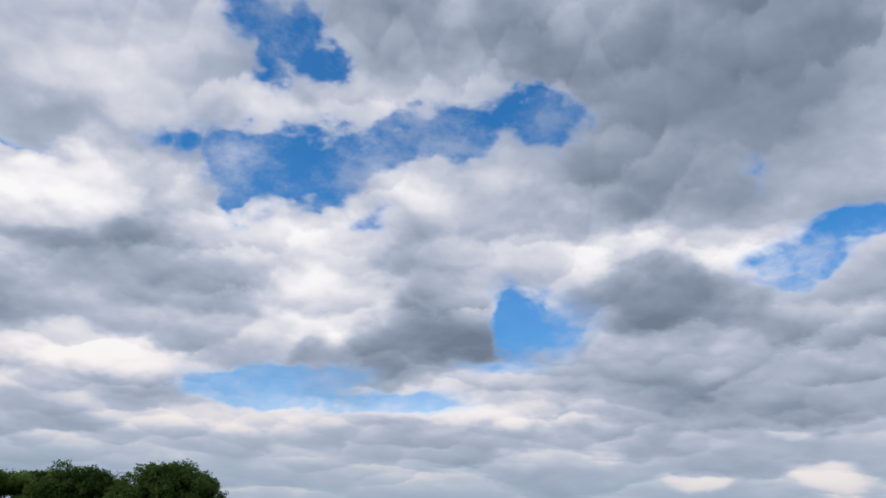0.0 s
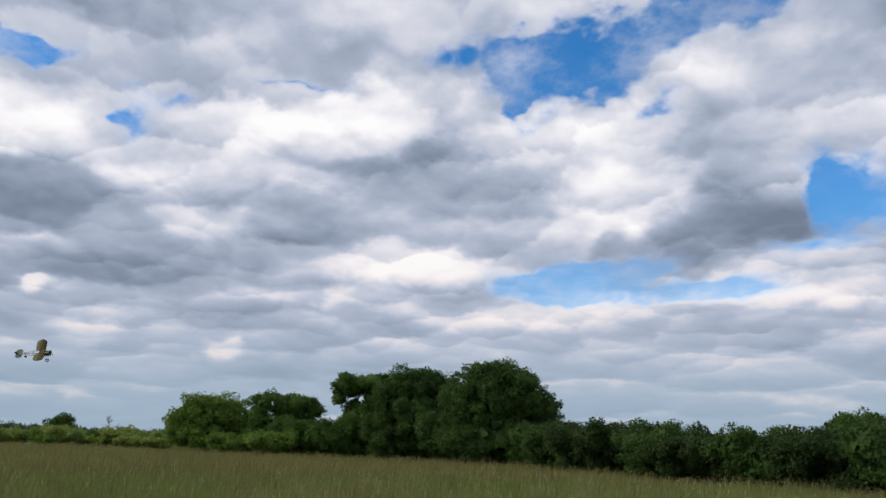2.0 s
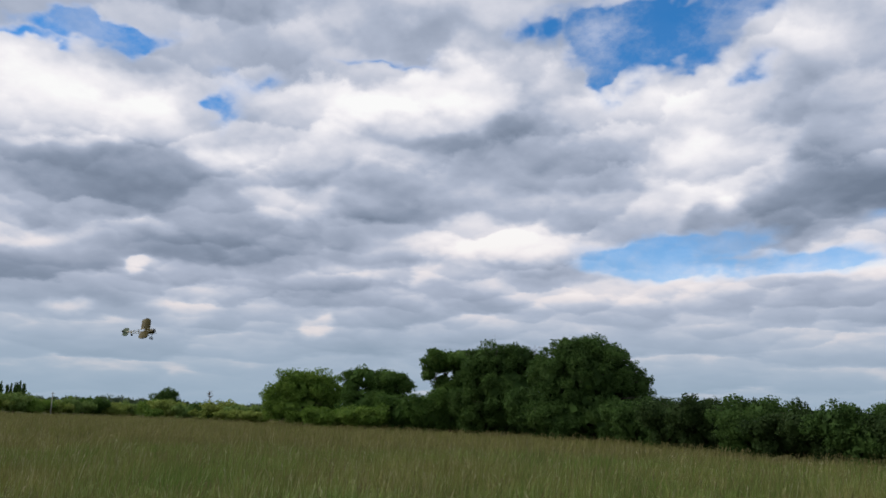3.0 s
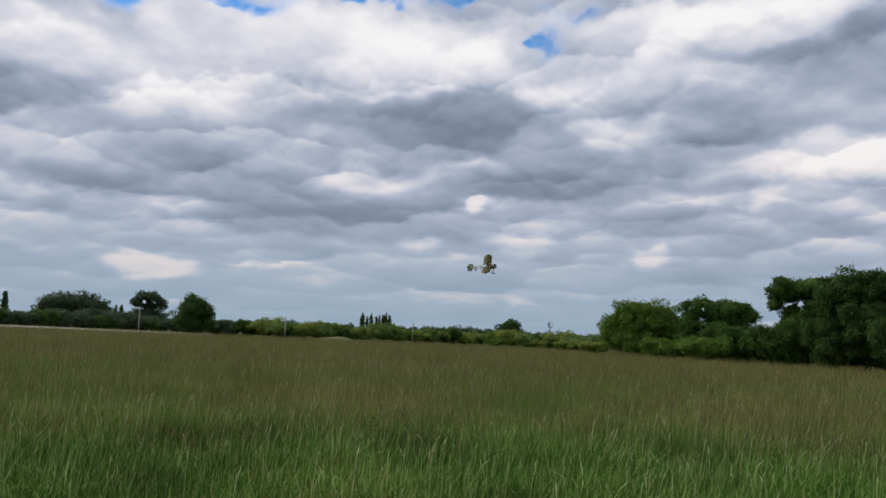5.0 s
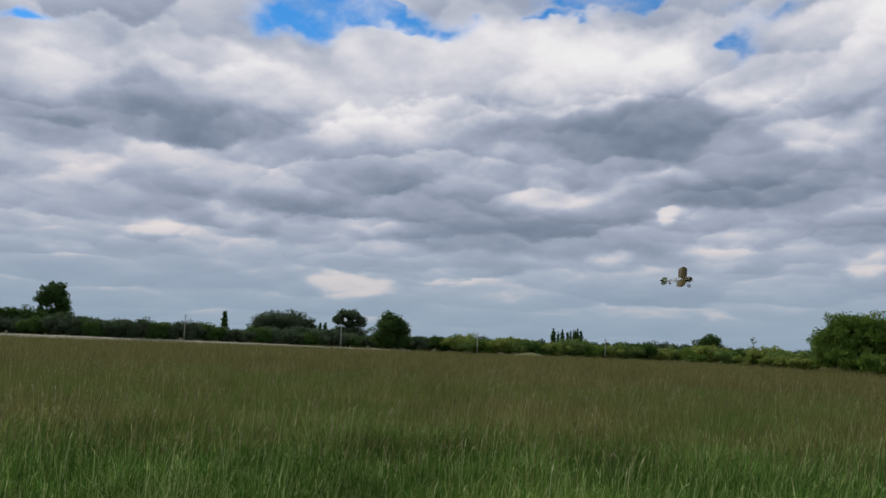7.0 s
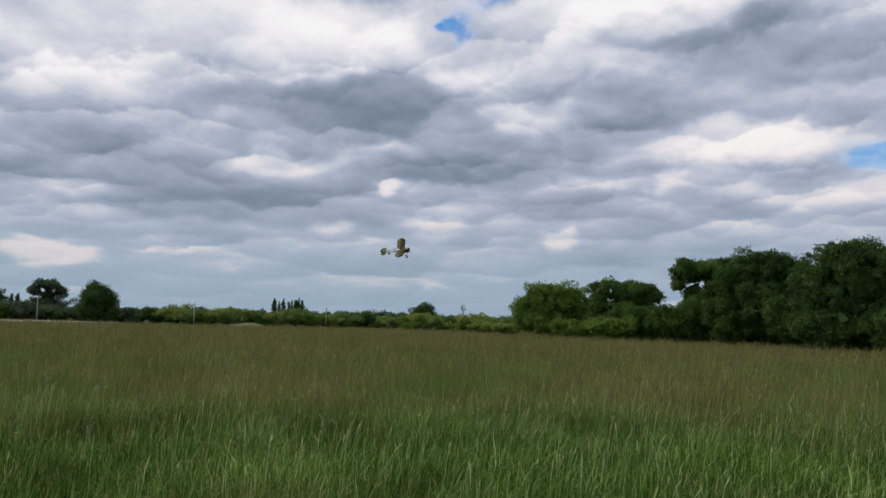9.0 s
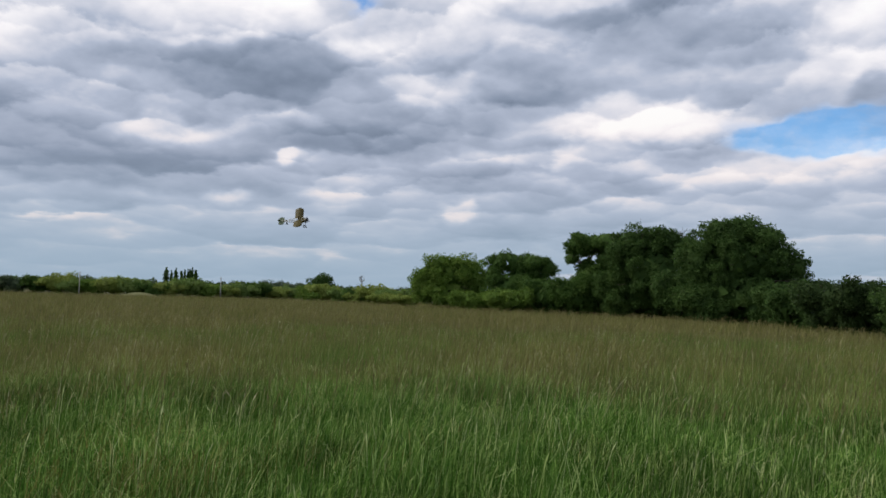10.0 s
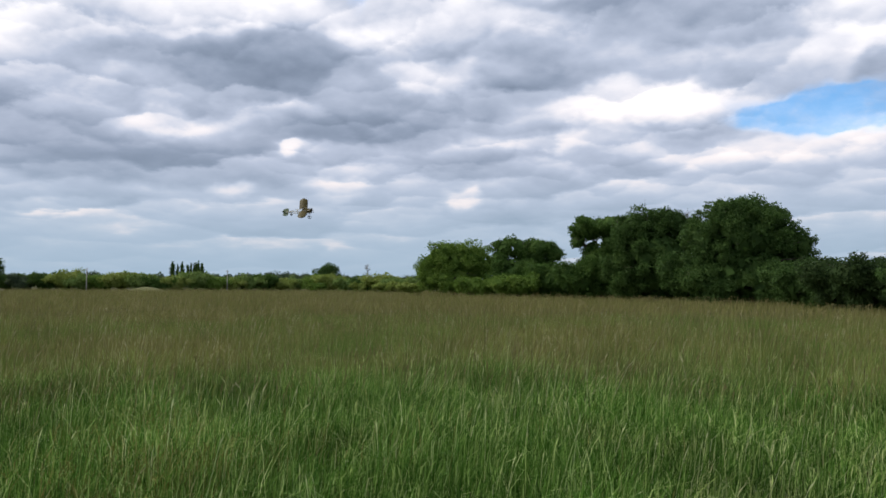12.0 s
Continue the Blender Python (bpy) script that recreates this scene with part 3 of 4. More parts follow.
def clumps_of(lobes, clump, cover, sprigs):
    """Breaks each lobe (x, y, z, rx, ry, rz) of a crown into rounded clumps of about the given radius on its outer shell, with small sprigs beyond."""
    cs, rs = [], []
    for x, y, z, rx, ry, rz in lobes:
        size = np.array([rx, ry, rz])
        area = 4 * math.pi * ((rx * ry) ** 1.6 / 3 + (rx * rz) ** 1.6 / 3 + (ry * rz) ** 1.6 / 3) ** (1 / 1.6)
        r0 = min(clump, 0.5 * min(rx, rz))
        n = int(8 + cover * area / (math.pi * r0 * r0))
        d = rng.normal(size=(n, 3))
        d /= np.linalg.norm(d, axis=1, keepdims=True)
        r = r0 * rng.uniform(0.55, 1.3, n)
        cs.append(np.array([x, y, z]) + d * np.maximum(size - r[:, None] * rng.uniform(0.6, 1.0, (n, 1)), size * 0.4))
        rs.append(np.stack([r * 1.15, r * 1.15, r * 0.8], 1))
        k = int(2 + n * sprigs)
        d = rng.normal(size=(k, 3))
        d[:, 2] = np.abs(d[:, 2]) + 0.1
        d /= np.linalg.norm(d, axis=1, keepdims=True)
        cs.append(np.array([x, y, z]) + d * size * rng.uniform(0.96, 1.08, (k, 1)))
        rs.append(np.tile((rng.uniform(0.25, 0.55, k) * r0)[:, None], (1, 3)))
    c, r = np.concatenate(cs), np.concatenate(rs)
    c[:, 2] = np.maximum(c[:, 2], r[:, 2] * 0.55)
    return c, r


def tree(name, bearing, distance, lobes, leaves, size, leaf, label, category="tree", clump=0.62, cover=0.6, core=0.5, burst=1.5, sprigs=0.7,
         trunk=0.22, bark=None, bare=0, group="", fork=0.35, stray=0.09):
    """A tree or shrub: trunk and limbs reaching into each lobe, and a crown of leaves.
    lobes: (across, height, half width, half height, half depth), across to the viewer's right."""
    base = at(bearing, distance)
    ob = new(name)
    ob.matrix_world = Matrix.Translation(base) @ Matrix.Rotation(radians(bearing), 4, "Z")
    tagged(ob, label, category, group)
    solid = [(x, rng.uniform(-0.25, 0.25) * dep, z, rx * 1.1, dep, rz * 1.08) for x, z, rx, rz, dep in lobes]
    top = max(l[2] for l in solid)
    verts, faces = [], []
    knee = Vector((rng.uniform(-0.15, 0.15), 0, top * fork))
    tube(verts, faces, [(0, 0, -0.15), (0.03, 0, top * fork * 0.5), knee], [trunk * 1.25, trunk, trunk * 0.85])
    for x, y, z, rx, dep, rz in solid:
        tip = Vector((x, y, z + rz * 0.3))
        mid = knee.lerp(tip, 0.5) + Vector((rng.uniform(-0.2, 0.2), rng.uniform(-0.2, 0.2), 0.12 * top * 0.3))
        tube(verts, faces, [knee, mid, tip], [trunk * 0.6, trunk * 0.38, trunk * 0.1], 5)
        for k in range(4):
            a = rng.uniform(0, 2 * math.pi)
            e = Vector((x + rx * 0.8 * math.cos(a), y + dep * 0.8 * math.sin(a), z + rz * rng.uniform(-0.2, 0.7)))
            tube(verts, faces, [mid, mid.lerp(e, 0.55) + Vector((0, 0, 0.15)), e], [trunk * 0.28, trunk * 0.17, trunk * 0.05], 4)
    child("trunk", mesh_from("trunk", verts, faces, bark or M_BARK, True), ob)
    boughs = [(x, y, z, rx * 0.80, ry * 0.80, rz * 0.80) for x, y, z, rx, ry, rz in solid]
    for x, y, z, rx, ry, rz in solid:
        for k in range(int(3 + burst * rx * rz / clump)):
            d = Vector(rng.normal(size=3)).normalized()
            u = rng.uniform(0.9, 1.75) * clump
            u = min(u, 0.6 * rx, 0.6 * rz)
            out = u * rng.uniform(0.25, 0.95)
            boughs.append((x + d.x * (rx - out), y + d.y * (ry - out), z + d.z * (rz - out), u * 1.05, u * 1.05, u * 0.85))
    c, r = clumps_of(boughs, clump * 0.55, cover, sprigs)
    v, q = leaf_cloud(c, r, leaves, size, stray=stray)
    v[:, 2] = np.maximum(v[:, 2], 0.02)
    if core:
        v2, q2 = inner_mass(solid, core)
        v, q = np.concatenate([v, v2]), np.concatenate([q, q2 + len(v)])
    child("crown", mesh_arrays("crown", v, [q], leaf), ob)
    if bare:
        verts, faces = [], []
        for k in range(bare):
            l = solid[rng.integers(len(solid))]
            a = rng.uniform(-1.1, 1.1)
            s = Vector((l[0] + l[3] * 0.5 * math.sin(a), l[1], l[2] + l[5] * 0.6 * math.cos(a)))
            for j in range(3):
                b = a + rng.uniform(-0.5, 0.5)
                e = s + Vector((math.sin(b), rng.uniform(-0.4, 0.4), math.cos(b))) * rng.uniform(0.8, 1.7) * min(l[3], l[5]) * 0.5
                tube(verts, faces, [s, s.lerp(e, 0.5) + Vector((0.08, 0, 0.05)), e], [0.024, 0.016, 0.008], 4)
        tagged(child("bare_twigs", mesh_from("bare_twigs", verts, faces, M_DEADWOOD), ob, "bare grey dead twigs"), kind="stuff")
    return ob


def shrub_lobes(width, height, n=3):
    """Lobes of a dense shrub that is leafy to the ground."""
    out = [(0, height * 0.42, width * 0.5, height * 0.44, width * 0.4)]
    for i in range(n):
        x = (i / max(1, n - 1) - 0.5) * width * 0.75
        h = height * rng.uniform(0.82, 1.0)
        out.append((x + rng.uniform(-0.1, 0.1) * width, h * 0.66, width * rng.uniform(0.24, 0.34), h * 0.33, width * 0.32))
    return out


def rise(x, y):
    """The lie of the meadow: nearly flat, with shallow swells."""
    r = math.hypot(x, y)
    return 0.07 * math.sin(x * 0.11 + 0.7) * math.sin(y * 0.09) * min(1.0, r / 30)


# ---------------------------------------------------------------- ground
rings = [0.0, 1.5, 3, 5, 8, 12, 17, 23, 30, 40, 52, 66, 84, 105, 130, 160, 200, 260, 360, 520, 800, 1300, 2200, 4200]
gv, gf, seg = [(0, 0, 0)], [], 72
for r in rings[1:]:
    for k in range(seg):
        x, y = r * math.cos(2 * math.pi * k / seg), r * math.sin(2 * math.pi * k / seg)
        gv.append((x, y, rise(x, y) if r < 150 else 0.0))
for k in range(seg):
    gf.append((0, 1 + k, 1 + (k + 1) % seg))
for i in range(len(rings) - 2):
    for k in range(seg):
        a, b = 1 + i * seg + k, 1 + i * seg + (k + 1) % seg
        gf.append((a, a + seg, b + seg, b))
ground = new("ground", mesh_from("ground", gv, gf, M_GROUND, True))
tagged(ground, "flat meadow ground of dark soil and thatch under tall grass", "ground", kind="structure")

# pale track along the far edge of the meadow, raised on a low bank
tv, tf = [], []
for i in range(41):
    b = 62.0 + i * (35.5 / 40)
    lift = 0.55 + 0.45 * min(1.0, max(0.0, (b - 64) / 14))
    for d, z in ((152, 0.0), (155, 0.46), (156, 0.52), (159, 0.52), (161, 0.40), (166, 0.0)):
        p = at(b, d + 2.0 * math.sin(b * 0.35))
        tv.append((p.x, p.y, z * lift + 0.04 * math.sin(b * 3.1 + d) if z else 0.0))
for i in range(40):
    for k in range(5):
        a = i * 6 + k
        tf.append((a, a + 6, a + 7, a + 1))
tagged(new("track", mesh_from("track", tv, tf, M_TRACK, True)), "pale dusty farm track on a low bank beside the meadow", "track", kind="structure")

# low dry mound in front of the far hedge
mv, mf = [], []
mc = at(53.7, 150)
for i in range(7):
    rr = i / 6
    for k in range(20):
        a = 2 * math.pi * k / 20
        bump = 1 + 0.12 * math.sin(3 * a + 1)
        mv.append((mc.x + 4.6 * rr * bump * math.cos(a), mc.y + 4.6 * rr * bump * math.sin(a), 0.80 * (math.cos(math.pi * rr) + 1) / 2 - 0.02))
for i in range(6):
    for k in range(20):
        a, b = i * 20 + k, i * 20 + (k + 1) % 20
        mf.append((a, a + 20, b + 20, b))
tagged(new("earth_mound", mesh_from("earth_mound", mv, mf, M_MOUND, True)), "low earth mound grown over with dry grass", "mound")

# ---------------------------------------------------------------- near trees along the hedge
# lobes: across, height, half width, half height, half depth
tree("tree", 33.0, 108, [(0.2, 4.5, 3.9, 2.7, 3.4), (-3.0, 3.2, 2.4, 2.2, 2.4), (3.4, 4.0, 2.3, 2.3, 2.4), (0, 2.2, 4.6, 1.9, 3.2), (-1.3, 5.6, 2.1, 1.4, 2.0), (1.2, 5.5, 2.3, 1.5, 2.2)],
     52000, 0.15, L_LIGHT, "broad rounded tree with fresh green leaves down to the grass", trunk=0.3, clump=0.75)
tree("tree", 28.0, 100, [(-1.6, 6.0, 2.5, 1.35, 2.2), (1.4, 6.0, 2.0, 1.2, 1.9), (3.3, 5.4, 1.3, 1.1, 1.4), (-3.2, 4.6, 1.2, 1.5, 1.5), (0.9, 4.4, 2.0, 1.5, 1.8), (-1.2, 2.9, 3.2, 2.3, 2.4), (2.2, 2.7, 2.4, 2.1, 2.0)],
     42000, 0.14, L_MID, "spreading tree with an open domed crown above bushes", trunk=0.26, clump=0.55, core=0.6, fork=0.5)
tree("tree", 22.8, 90, [(-1.5, 7.6, 2.0, 1.45, 1.9), (1.2, 7.9, 2.1, 1.2, 2.0), (1.8, 5.8, 2.1, 2.2, 2.1), (-0.2, 3.2, 3.3, 2.6, 2.6), (-2.6, 6.2, 0.8, 0.8, 0.9), (-1.0, 5.4, 0.8, 0.9, 0.9), (2.6, 7.0, 1.5, 1.4, 1.5)],
     44000, 0.14, L_MID, "tall green tree with gaps round its upper limbs", trunk=0.27, clump=0.55, core=0.6, fork=0.45)
tree("tree", 19.2, 84, [(-1.6, 7.3, 2.5, 1.9, 2.3), (1.5, 7.5, 2.1, 1.7, 2.0), (-3.1, 6.6, 1.7, 1.8, 1.8), (3.4, 6.9, 1.6, 1.8, 1.8), (0, 4.7, 3.9, 3.0, 2.9), (0.3, 2.4, 4.2, 2.2, 2.8)],
     60000, 0.135, L_DARK, "dense dark green tree with dead twigs at its top", trunk=0.3, bare=18, clump=0.6)
tree("tree", 13.3, 74, [(-1.9, 7.5, 1.9, 1.8, 2.1), (0.2, 7.6, 1.9, 1.7, 2.1), (1.7, 7.3, 1.5, 1.6, 1.9), (4.2, 4.9, 0.9, 1.2, 1.2), (-0.2, 5.4, 4.2, 3.0, 3.2), (3.0, 4.9, 1.7, 2.0, 1.9),
                        (3.9, 3.4, 1.2, 1.7, 1.6), (-3.4, 5.4, 1.9, 2.3, 2.2), (0, 2.4, 5.0, 2.4, 3.2)],
     85000, 0.125, L_DARK, "large dark green tree with a broad domed crown", trunk=0.36, clump=0.6)
# bushes under and between them
for bearing, d, w, h, n, leaf, label in (
        (31.2, 98, 5.2, 2.6, 9000, L_LIGHT, "rounded bush of fresh green leaves"),
        (28.6, 94, 4.8, 2.9, 9000, L_LIGHT, "rounded bush of fresh green leaves"),
        (26.2, 96, 5.2, 4.4, 12000, L_MID, "green bush at the foot of the trees"),
        (24.0, 89, 4.6, 4.6, 12000, L_MID, "green bush at the foot of the trees"),
        (21.2, 86, 4.8, 5.2, 12000, L_DARK, "dark green bush at the foot of the trees"),
        (17.0, 79, 4.6, 4.9, 12000, L_DARK, "dark green bush at the foot of the trees"),
        (15.4, 73, 4.4, 3.6, 10000, L_DARK, "dark green bush at the foot of the trees"),
        (10.6, 68, 4.2, 3.9, 10000, L_DARK, "dark green bush at the foot of the trees"),
        (12.2, 79, 5.6, 2.6, 5000, L_DARK, "low dark bush behind the trees"),
        (18.2, 90, 5.6, 2.6, 5000, L_DARK, "low dark bush behind the trees"),
        (20.4, 93, 5.6, 2.6, 5000, L_DARK, "low dark bush behind the trees"),
        (23.0, 97, 5.6, 2.6, 5000, L_MID, "low green bush behind the trees"),
        (25.2, 103, 5.6, 2.6, 5000, L_MID, "low green bush behind the trees"),
        (27.6, 107, 5.6, 2.6, 5000, L_MID, "low green bush behind the trees"),
        (30.2, 112, 5.6, 2.4, 5000, L_MID, "low green bush behind the trees"),
        (35.9, 116, 4.6, 2.0, 5000, L_YELLOW, "low yellow-green bush at the field edge"),
        (37.3, 130, 4.4, 2.1, 5000, L_YELLOW, "low yellow-green bush at the field edge")):
    tree("bush", bearing, d, shrub_lobes(w, h), n, 0.14, leaf, label, "bush", trunk=0.09, group="bushes under the trees", fork=0.15, clump=0.5)

# the near hedge, a row of shrubs running towards the viewer
for i, (bearing, d, w, h, n) in enumerate((
        (9.6, 62, 3.6, 3.75, 15000), (7.4, 57, 3.6, 3.85, 15000), (5.0, 52.5, 3.6, 3.7, 16000), (2.6, 48.5, 3.2, 3.45, 16000),
        (0.4, 45, 2.6, 2.75, 14000), (-1.6, 43, 2.8, 3.05, 16000), (-4.2, 40.5, 3.0, 3.05, 17000), (-6.8, 38, 2.6, 3.0, 17000),
        (-9.4, 36, 3.0, 3.2, 17000), (-12.6, 34, 3.2, 3.1, 17000), (-16.4, 32, 3.2, 3.05, 14000), (-20.6, 30, 3.2, 3.0, 12000),
        (-25.5, 28.5, 3.4, 3.0, 8000), (-31.0, 27.5, 3.4, 3.0, 6000))):
    tree("hedge_shrub", bearing, d, shrub_lobes(w * 1.35, h * 0.97, 4), n, 0.055 + 0.001 * d, L_HEDGE if i % 3 else L_DARK,
         "dark leafy hawthorn shrub in a field hedge", "shrub", trunk=0.07, group="near hedge", fork=0.12, stray=0.14, sprigs=1.2, clump=0.42)
# trees behind the near hedge
tree("tree", -12.6, 58, [(0.0, 4.55, 1.15, 0.40, 1.0), (0.9, 4.35, 0.6, 0.32, 0.8), (2.9, 4.1, 0.75, 0.32, 0.7), (1.2, 3.3, 2.4, 0.7, 1.2)], 5000, 0.11, L_DARK,
     "thin flat-topped tree standing behind the hedge", trunk=0.12, core=0, clump=0.3, fork=0.7)
tree("tree", -9.0, 60, [(0, 3.4, 2.2, 1.0, 1.6), (1.5, 3.2, 1.4, 0.9, 1.2)], 6000, 0.13, L_MID, "small green tree standing behind the hedge", trunk=0.12, clump=0.45)

# ---------------------------------------------------------------- far hedge and trees
for i in range(46):
    b = 37.0 + i * 1.14
    d = 160 + 8 * math.sin(b * 0.21) - max(0, 44 - b) * 4.5 + max(0, b - 66) * 0.4
    h = 3.2 + 0.5 * math.sin(i * 1.7) + (0.3 if b > 58 else 0) + (0.6 if b > 76 else 0)
    # from bearing 60 on, most shrubs take the leaf colour with haze mixed in
    tree("hedge_shrub", b, d, shrub_lobes(rng.uniform(4.4, 5.6), h), 3600, 0.20, (L_FIELD, L_YELLOW, L_MID, L_FIELD, L_YELLOW, L_LIGHT)[i % 6] if b < 60 else (L_HAZED, L_MID, L_HAZED)[i % 3],
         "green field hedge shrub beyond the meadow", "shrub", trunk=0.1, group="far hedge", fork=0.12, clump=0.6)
for i in range(26):
    b = 36.0 + i * 2.1
    d = 205 + 14 * math.sin(i * 2.3)
    h = rng.uniform(3.4, 4.6) + (0.3 if b > 62 else 0)
    tree("tree", b, d, shrub_lobes(rng.uniform(6.5, 8.5), h), 3200, 0.28, L_HAZED, "small distant tree behind the far hedge", "tree",
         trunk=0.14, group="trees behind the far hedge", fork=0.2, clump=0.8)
tree("tree", 41.9, 190, [(0, 4.0, 2.9, 1.9, 2.6), (0.3, 2.6, 3.2, 1.9, 2.6)], 5000, 0.24, L_DARK, "small round dark tree above the hedge", clump=0.7)
tree("tree", 63.55, 158, [(-0.2, 6.0, 1.7, 1.35, 1.7), (0.2, 4.5, 3.2, 2.0, 2.6), (0.2, 2.5, 4.0, 2.3, 3.0)], 12000, 0.20, L_DARK,
     "rounded dense dark green tree standing in the hedge", trunk=0.28, clump=0.75)
tree("tree", 66.3, 178, [(0.1, 7.1, 2.4, 1.3, 2.0), (-2.2, 5.9, 1.5, 1.3, 1.4), (2.3, 6.0, 1.5, 1.3, 1.4), (0.2, 5.2, 1.6, 1.0, 1.4), (0, 3.2, 3.4, 2.4, 2.6)], 8000, 0.22, L_HAZED,
     "airy spreading tree with sky showing through its crown", clump=0.55, cover=0.6, core=0.45, trunk=0.24, fork=0.5)
for b, d, h, w in ((52.12, 402, 11.6, 1.15), (51.80, 398, 10.0, 0.6), (51.52, 400, 11.3, 0.9), (51.15, 404, 10.5, 0.8), (50.95, 398, 10.6, 0.7),
                   (50.76, 400, 10.7, 0.6), (50.62, 402, 11.6, 0.85), (50.48, 399, 11.6, 0.8), (50.25, 401, 11.0, 0.95),
                   (68.3, 350, 8.6, 1.0), (67.95, 352, 8.8, 1.0), (74.7, 300, 10.6, 1.1)):
    w = w * 1.3
    tree("poplar_tree", b, d, [(0, h * 0.80, w * 0.55, h * 0.20, w * 0.55), (0, h * 0.60, w * 0.85, h * 0.28, w * 0.85), (0, h * 0.36, w, h * 0.30, w)], 1400, 0.34, L_DARK,
         "tall narrow dark poplar on the skyline", "poplar", trunk=0.16, group="poplars on the skyline", clump=0.4, fork=0.2, sprigs=0.1)
# copse in the paler leaf colour that stands in for distance haze
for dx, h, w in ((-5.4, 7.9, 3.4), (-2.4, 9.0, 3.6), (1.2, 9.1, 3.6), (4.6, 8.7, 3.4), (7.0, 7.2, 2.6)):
    tree("tree", 70.9 - dx / 4.0, 230, [(0, h * 0.64, w, h * 0.34, w), (0, h * 0.35, w, h * 0.33, w)], 5500, 0.26, L_HAZED,
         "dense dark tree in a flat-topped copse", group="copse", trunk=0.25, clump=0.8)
tree("tree", 85.35, 172, [(0.2, 8.7, 2.2, 1.7, 2.0), (-1.4, 7.0, 1.7, 1.6, 1.7), (1.7, 6.6, 1.9, 1.8, 1.8), (1.0, 4.6, 2.2, 1.4, 2.0), (-1.8, 5.0, 0.9, 1.2, 1.0)], 9000, 0.22, L_DARK,
     "tall clumpy dark tree with gaps low in its crown", trunk=0.3, clump=0.6, fork=0.3)
tree("tree", 89.7, 165, [(0, 8.4, 2.6, 2.2, 2.4), (-0.5, 5.4, 3.4, 2.8, 3.0), (0, 2.6, 4.0, 2.4, 3.0)], 10000, 0.22, L_DARK, "tall dense dark tree at the field corner", trunk=0.3, clump=0.7)
for b, h in ((87.4, 6.2), (86.0, 5.2), (83.6, 4.6), (92.5, 7.0), (95.5, 6.4)):
    tree("tree", b, 168, shrub_lobes(6.0, h), 5000, 0.24, L_DARK, "low dark tree filling the hedge corner", "tree", trunk=0.14, group="trees in the hedge corner", clump=0.7)

# bare pale sapling with a bush at its foot
sap = new("sapling")
sap.matrix_world = Matrix.Translation(at(39.12, 146))
tagged(sap, "slender pale leafless sapling at the field edge", "sapling")
verts, faces = [], []
tube(verts, faces, [(0, 0, -0.1), (0.05, 0, 2.2), (0.0, 0, 5.0)], [0.09, 0.075, 0.02], 6)
child("trunk", mesh_from("trunk", verts, faces, M_PALEBARK, True), sap)
verts, faces = [], []
for k in range(46):
    z = rng.uniform(2.2, 4.7)
    a = rng.uniform(0, 2 * math.pi)
    l = rng.uniform(0.4, 0.95) * (5.3 - z) / 2.4 + 0.15
    tube(verts, faces, [(0, 0, z), (0.5 * l * math.cos(a), 0.5 * l * math.sin(a), z + 0.3 * l), (l * math.cos(a), l * math.sin(a), z + 0.75 * l)], [0.03, 0.022, 0.012], 4)
child("branches", mesh_from("branches", verts, faces, M_DEADWOOD), sap)
tree("bush", 39.6, 141, shrub_lobes(2.2, 1.9, 2), 900, 0.25, L_YELLOW, "small yellow-green bush below the bare sapling", "bush", trunk=0.06, fork=0.15)
tree("bush", 42.6, 150, shrub_lobes(2.4, 1.9, 2), 800, 0.25, L_LIGHT, "small light green bush before the far hedge", "bush", trunk=0.06, fork=0.15)


def pole(bearing, distance, h):
    """A weathered round post with a chamfered head and a small insulator bracket."""
    ob = new("wooden_pole")
    ob.matrix_world = Matrix.Translation(at(bearing, distance)) @ Matrix.Rotation(radians(bearing), 4, "Z")
    tagged(ob, "slim weathered wooden pole before the far hedge", "pole", "poles along the field edge")
    v, f = [], []
    tube(v, f, [(0, 0, -0.2), (0, 0, h * 0.5), (0, 0, h - 0.08), (0, 0, h)], [0.085, 0.075, 0.065, 0.04], 10)
    child("shaft", mesh_from("shaft", v, f, M_POLE, True), ob)
    v, f = [], []
    tube(v, f, [(-0.28, 0, h - 0.3), (0.28, 0, h - 0.3)], [0.03, 0.03], 6)
    child("crossbar", mesh_from("crossbar", v, f, M_POLE), ob)


for b, d, h in ((48.60, 152, 3.9), (57.36, 150, 4.0), (66.82, 146, 4.3), (77.22, 148, 5.0)):
    pole(b, d, h)

# ---------------------------------------------------------------- model aeroplane in flight
M_WING = plain_material("doped_fabric", (0.070, 0.052, 0.008), (0.105, 0.080, 0.014), 14.0, 0.55, (1, 1, 1), 0.001)
M_BOOM = plain_material("bare_spruce", (0.520, 0.470, 0.360), (0.640, 0.590, 0.470), 20.0, 0.6, (1, 6, 6), 0.001)
M_TAIL = plain_material("green_fabric", (0.080, 0.110, 0.060), (0.130, 0.160, 0.090), 14.0, 0.6, (1, 1, 1), 0.001)
M_DARK = plain_material("dark_metal", (0.030, 0.030, 0.032), (0.070, 0.068, 0.066), 25.0, 0.45, (1, 1, 1), 0.001, 0.6)
M_TYRE = plain_material("rubber", (0.025, 0.025, 0.025), (0.050, 0.048, 0.046), 30.0, 0.85)


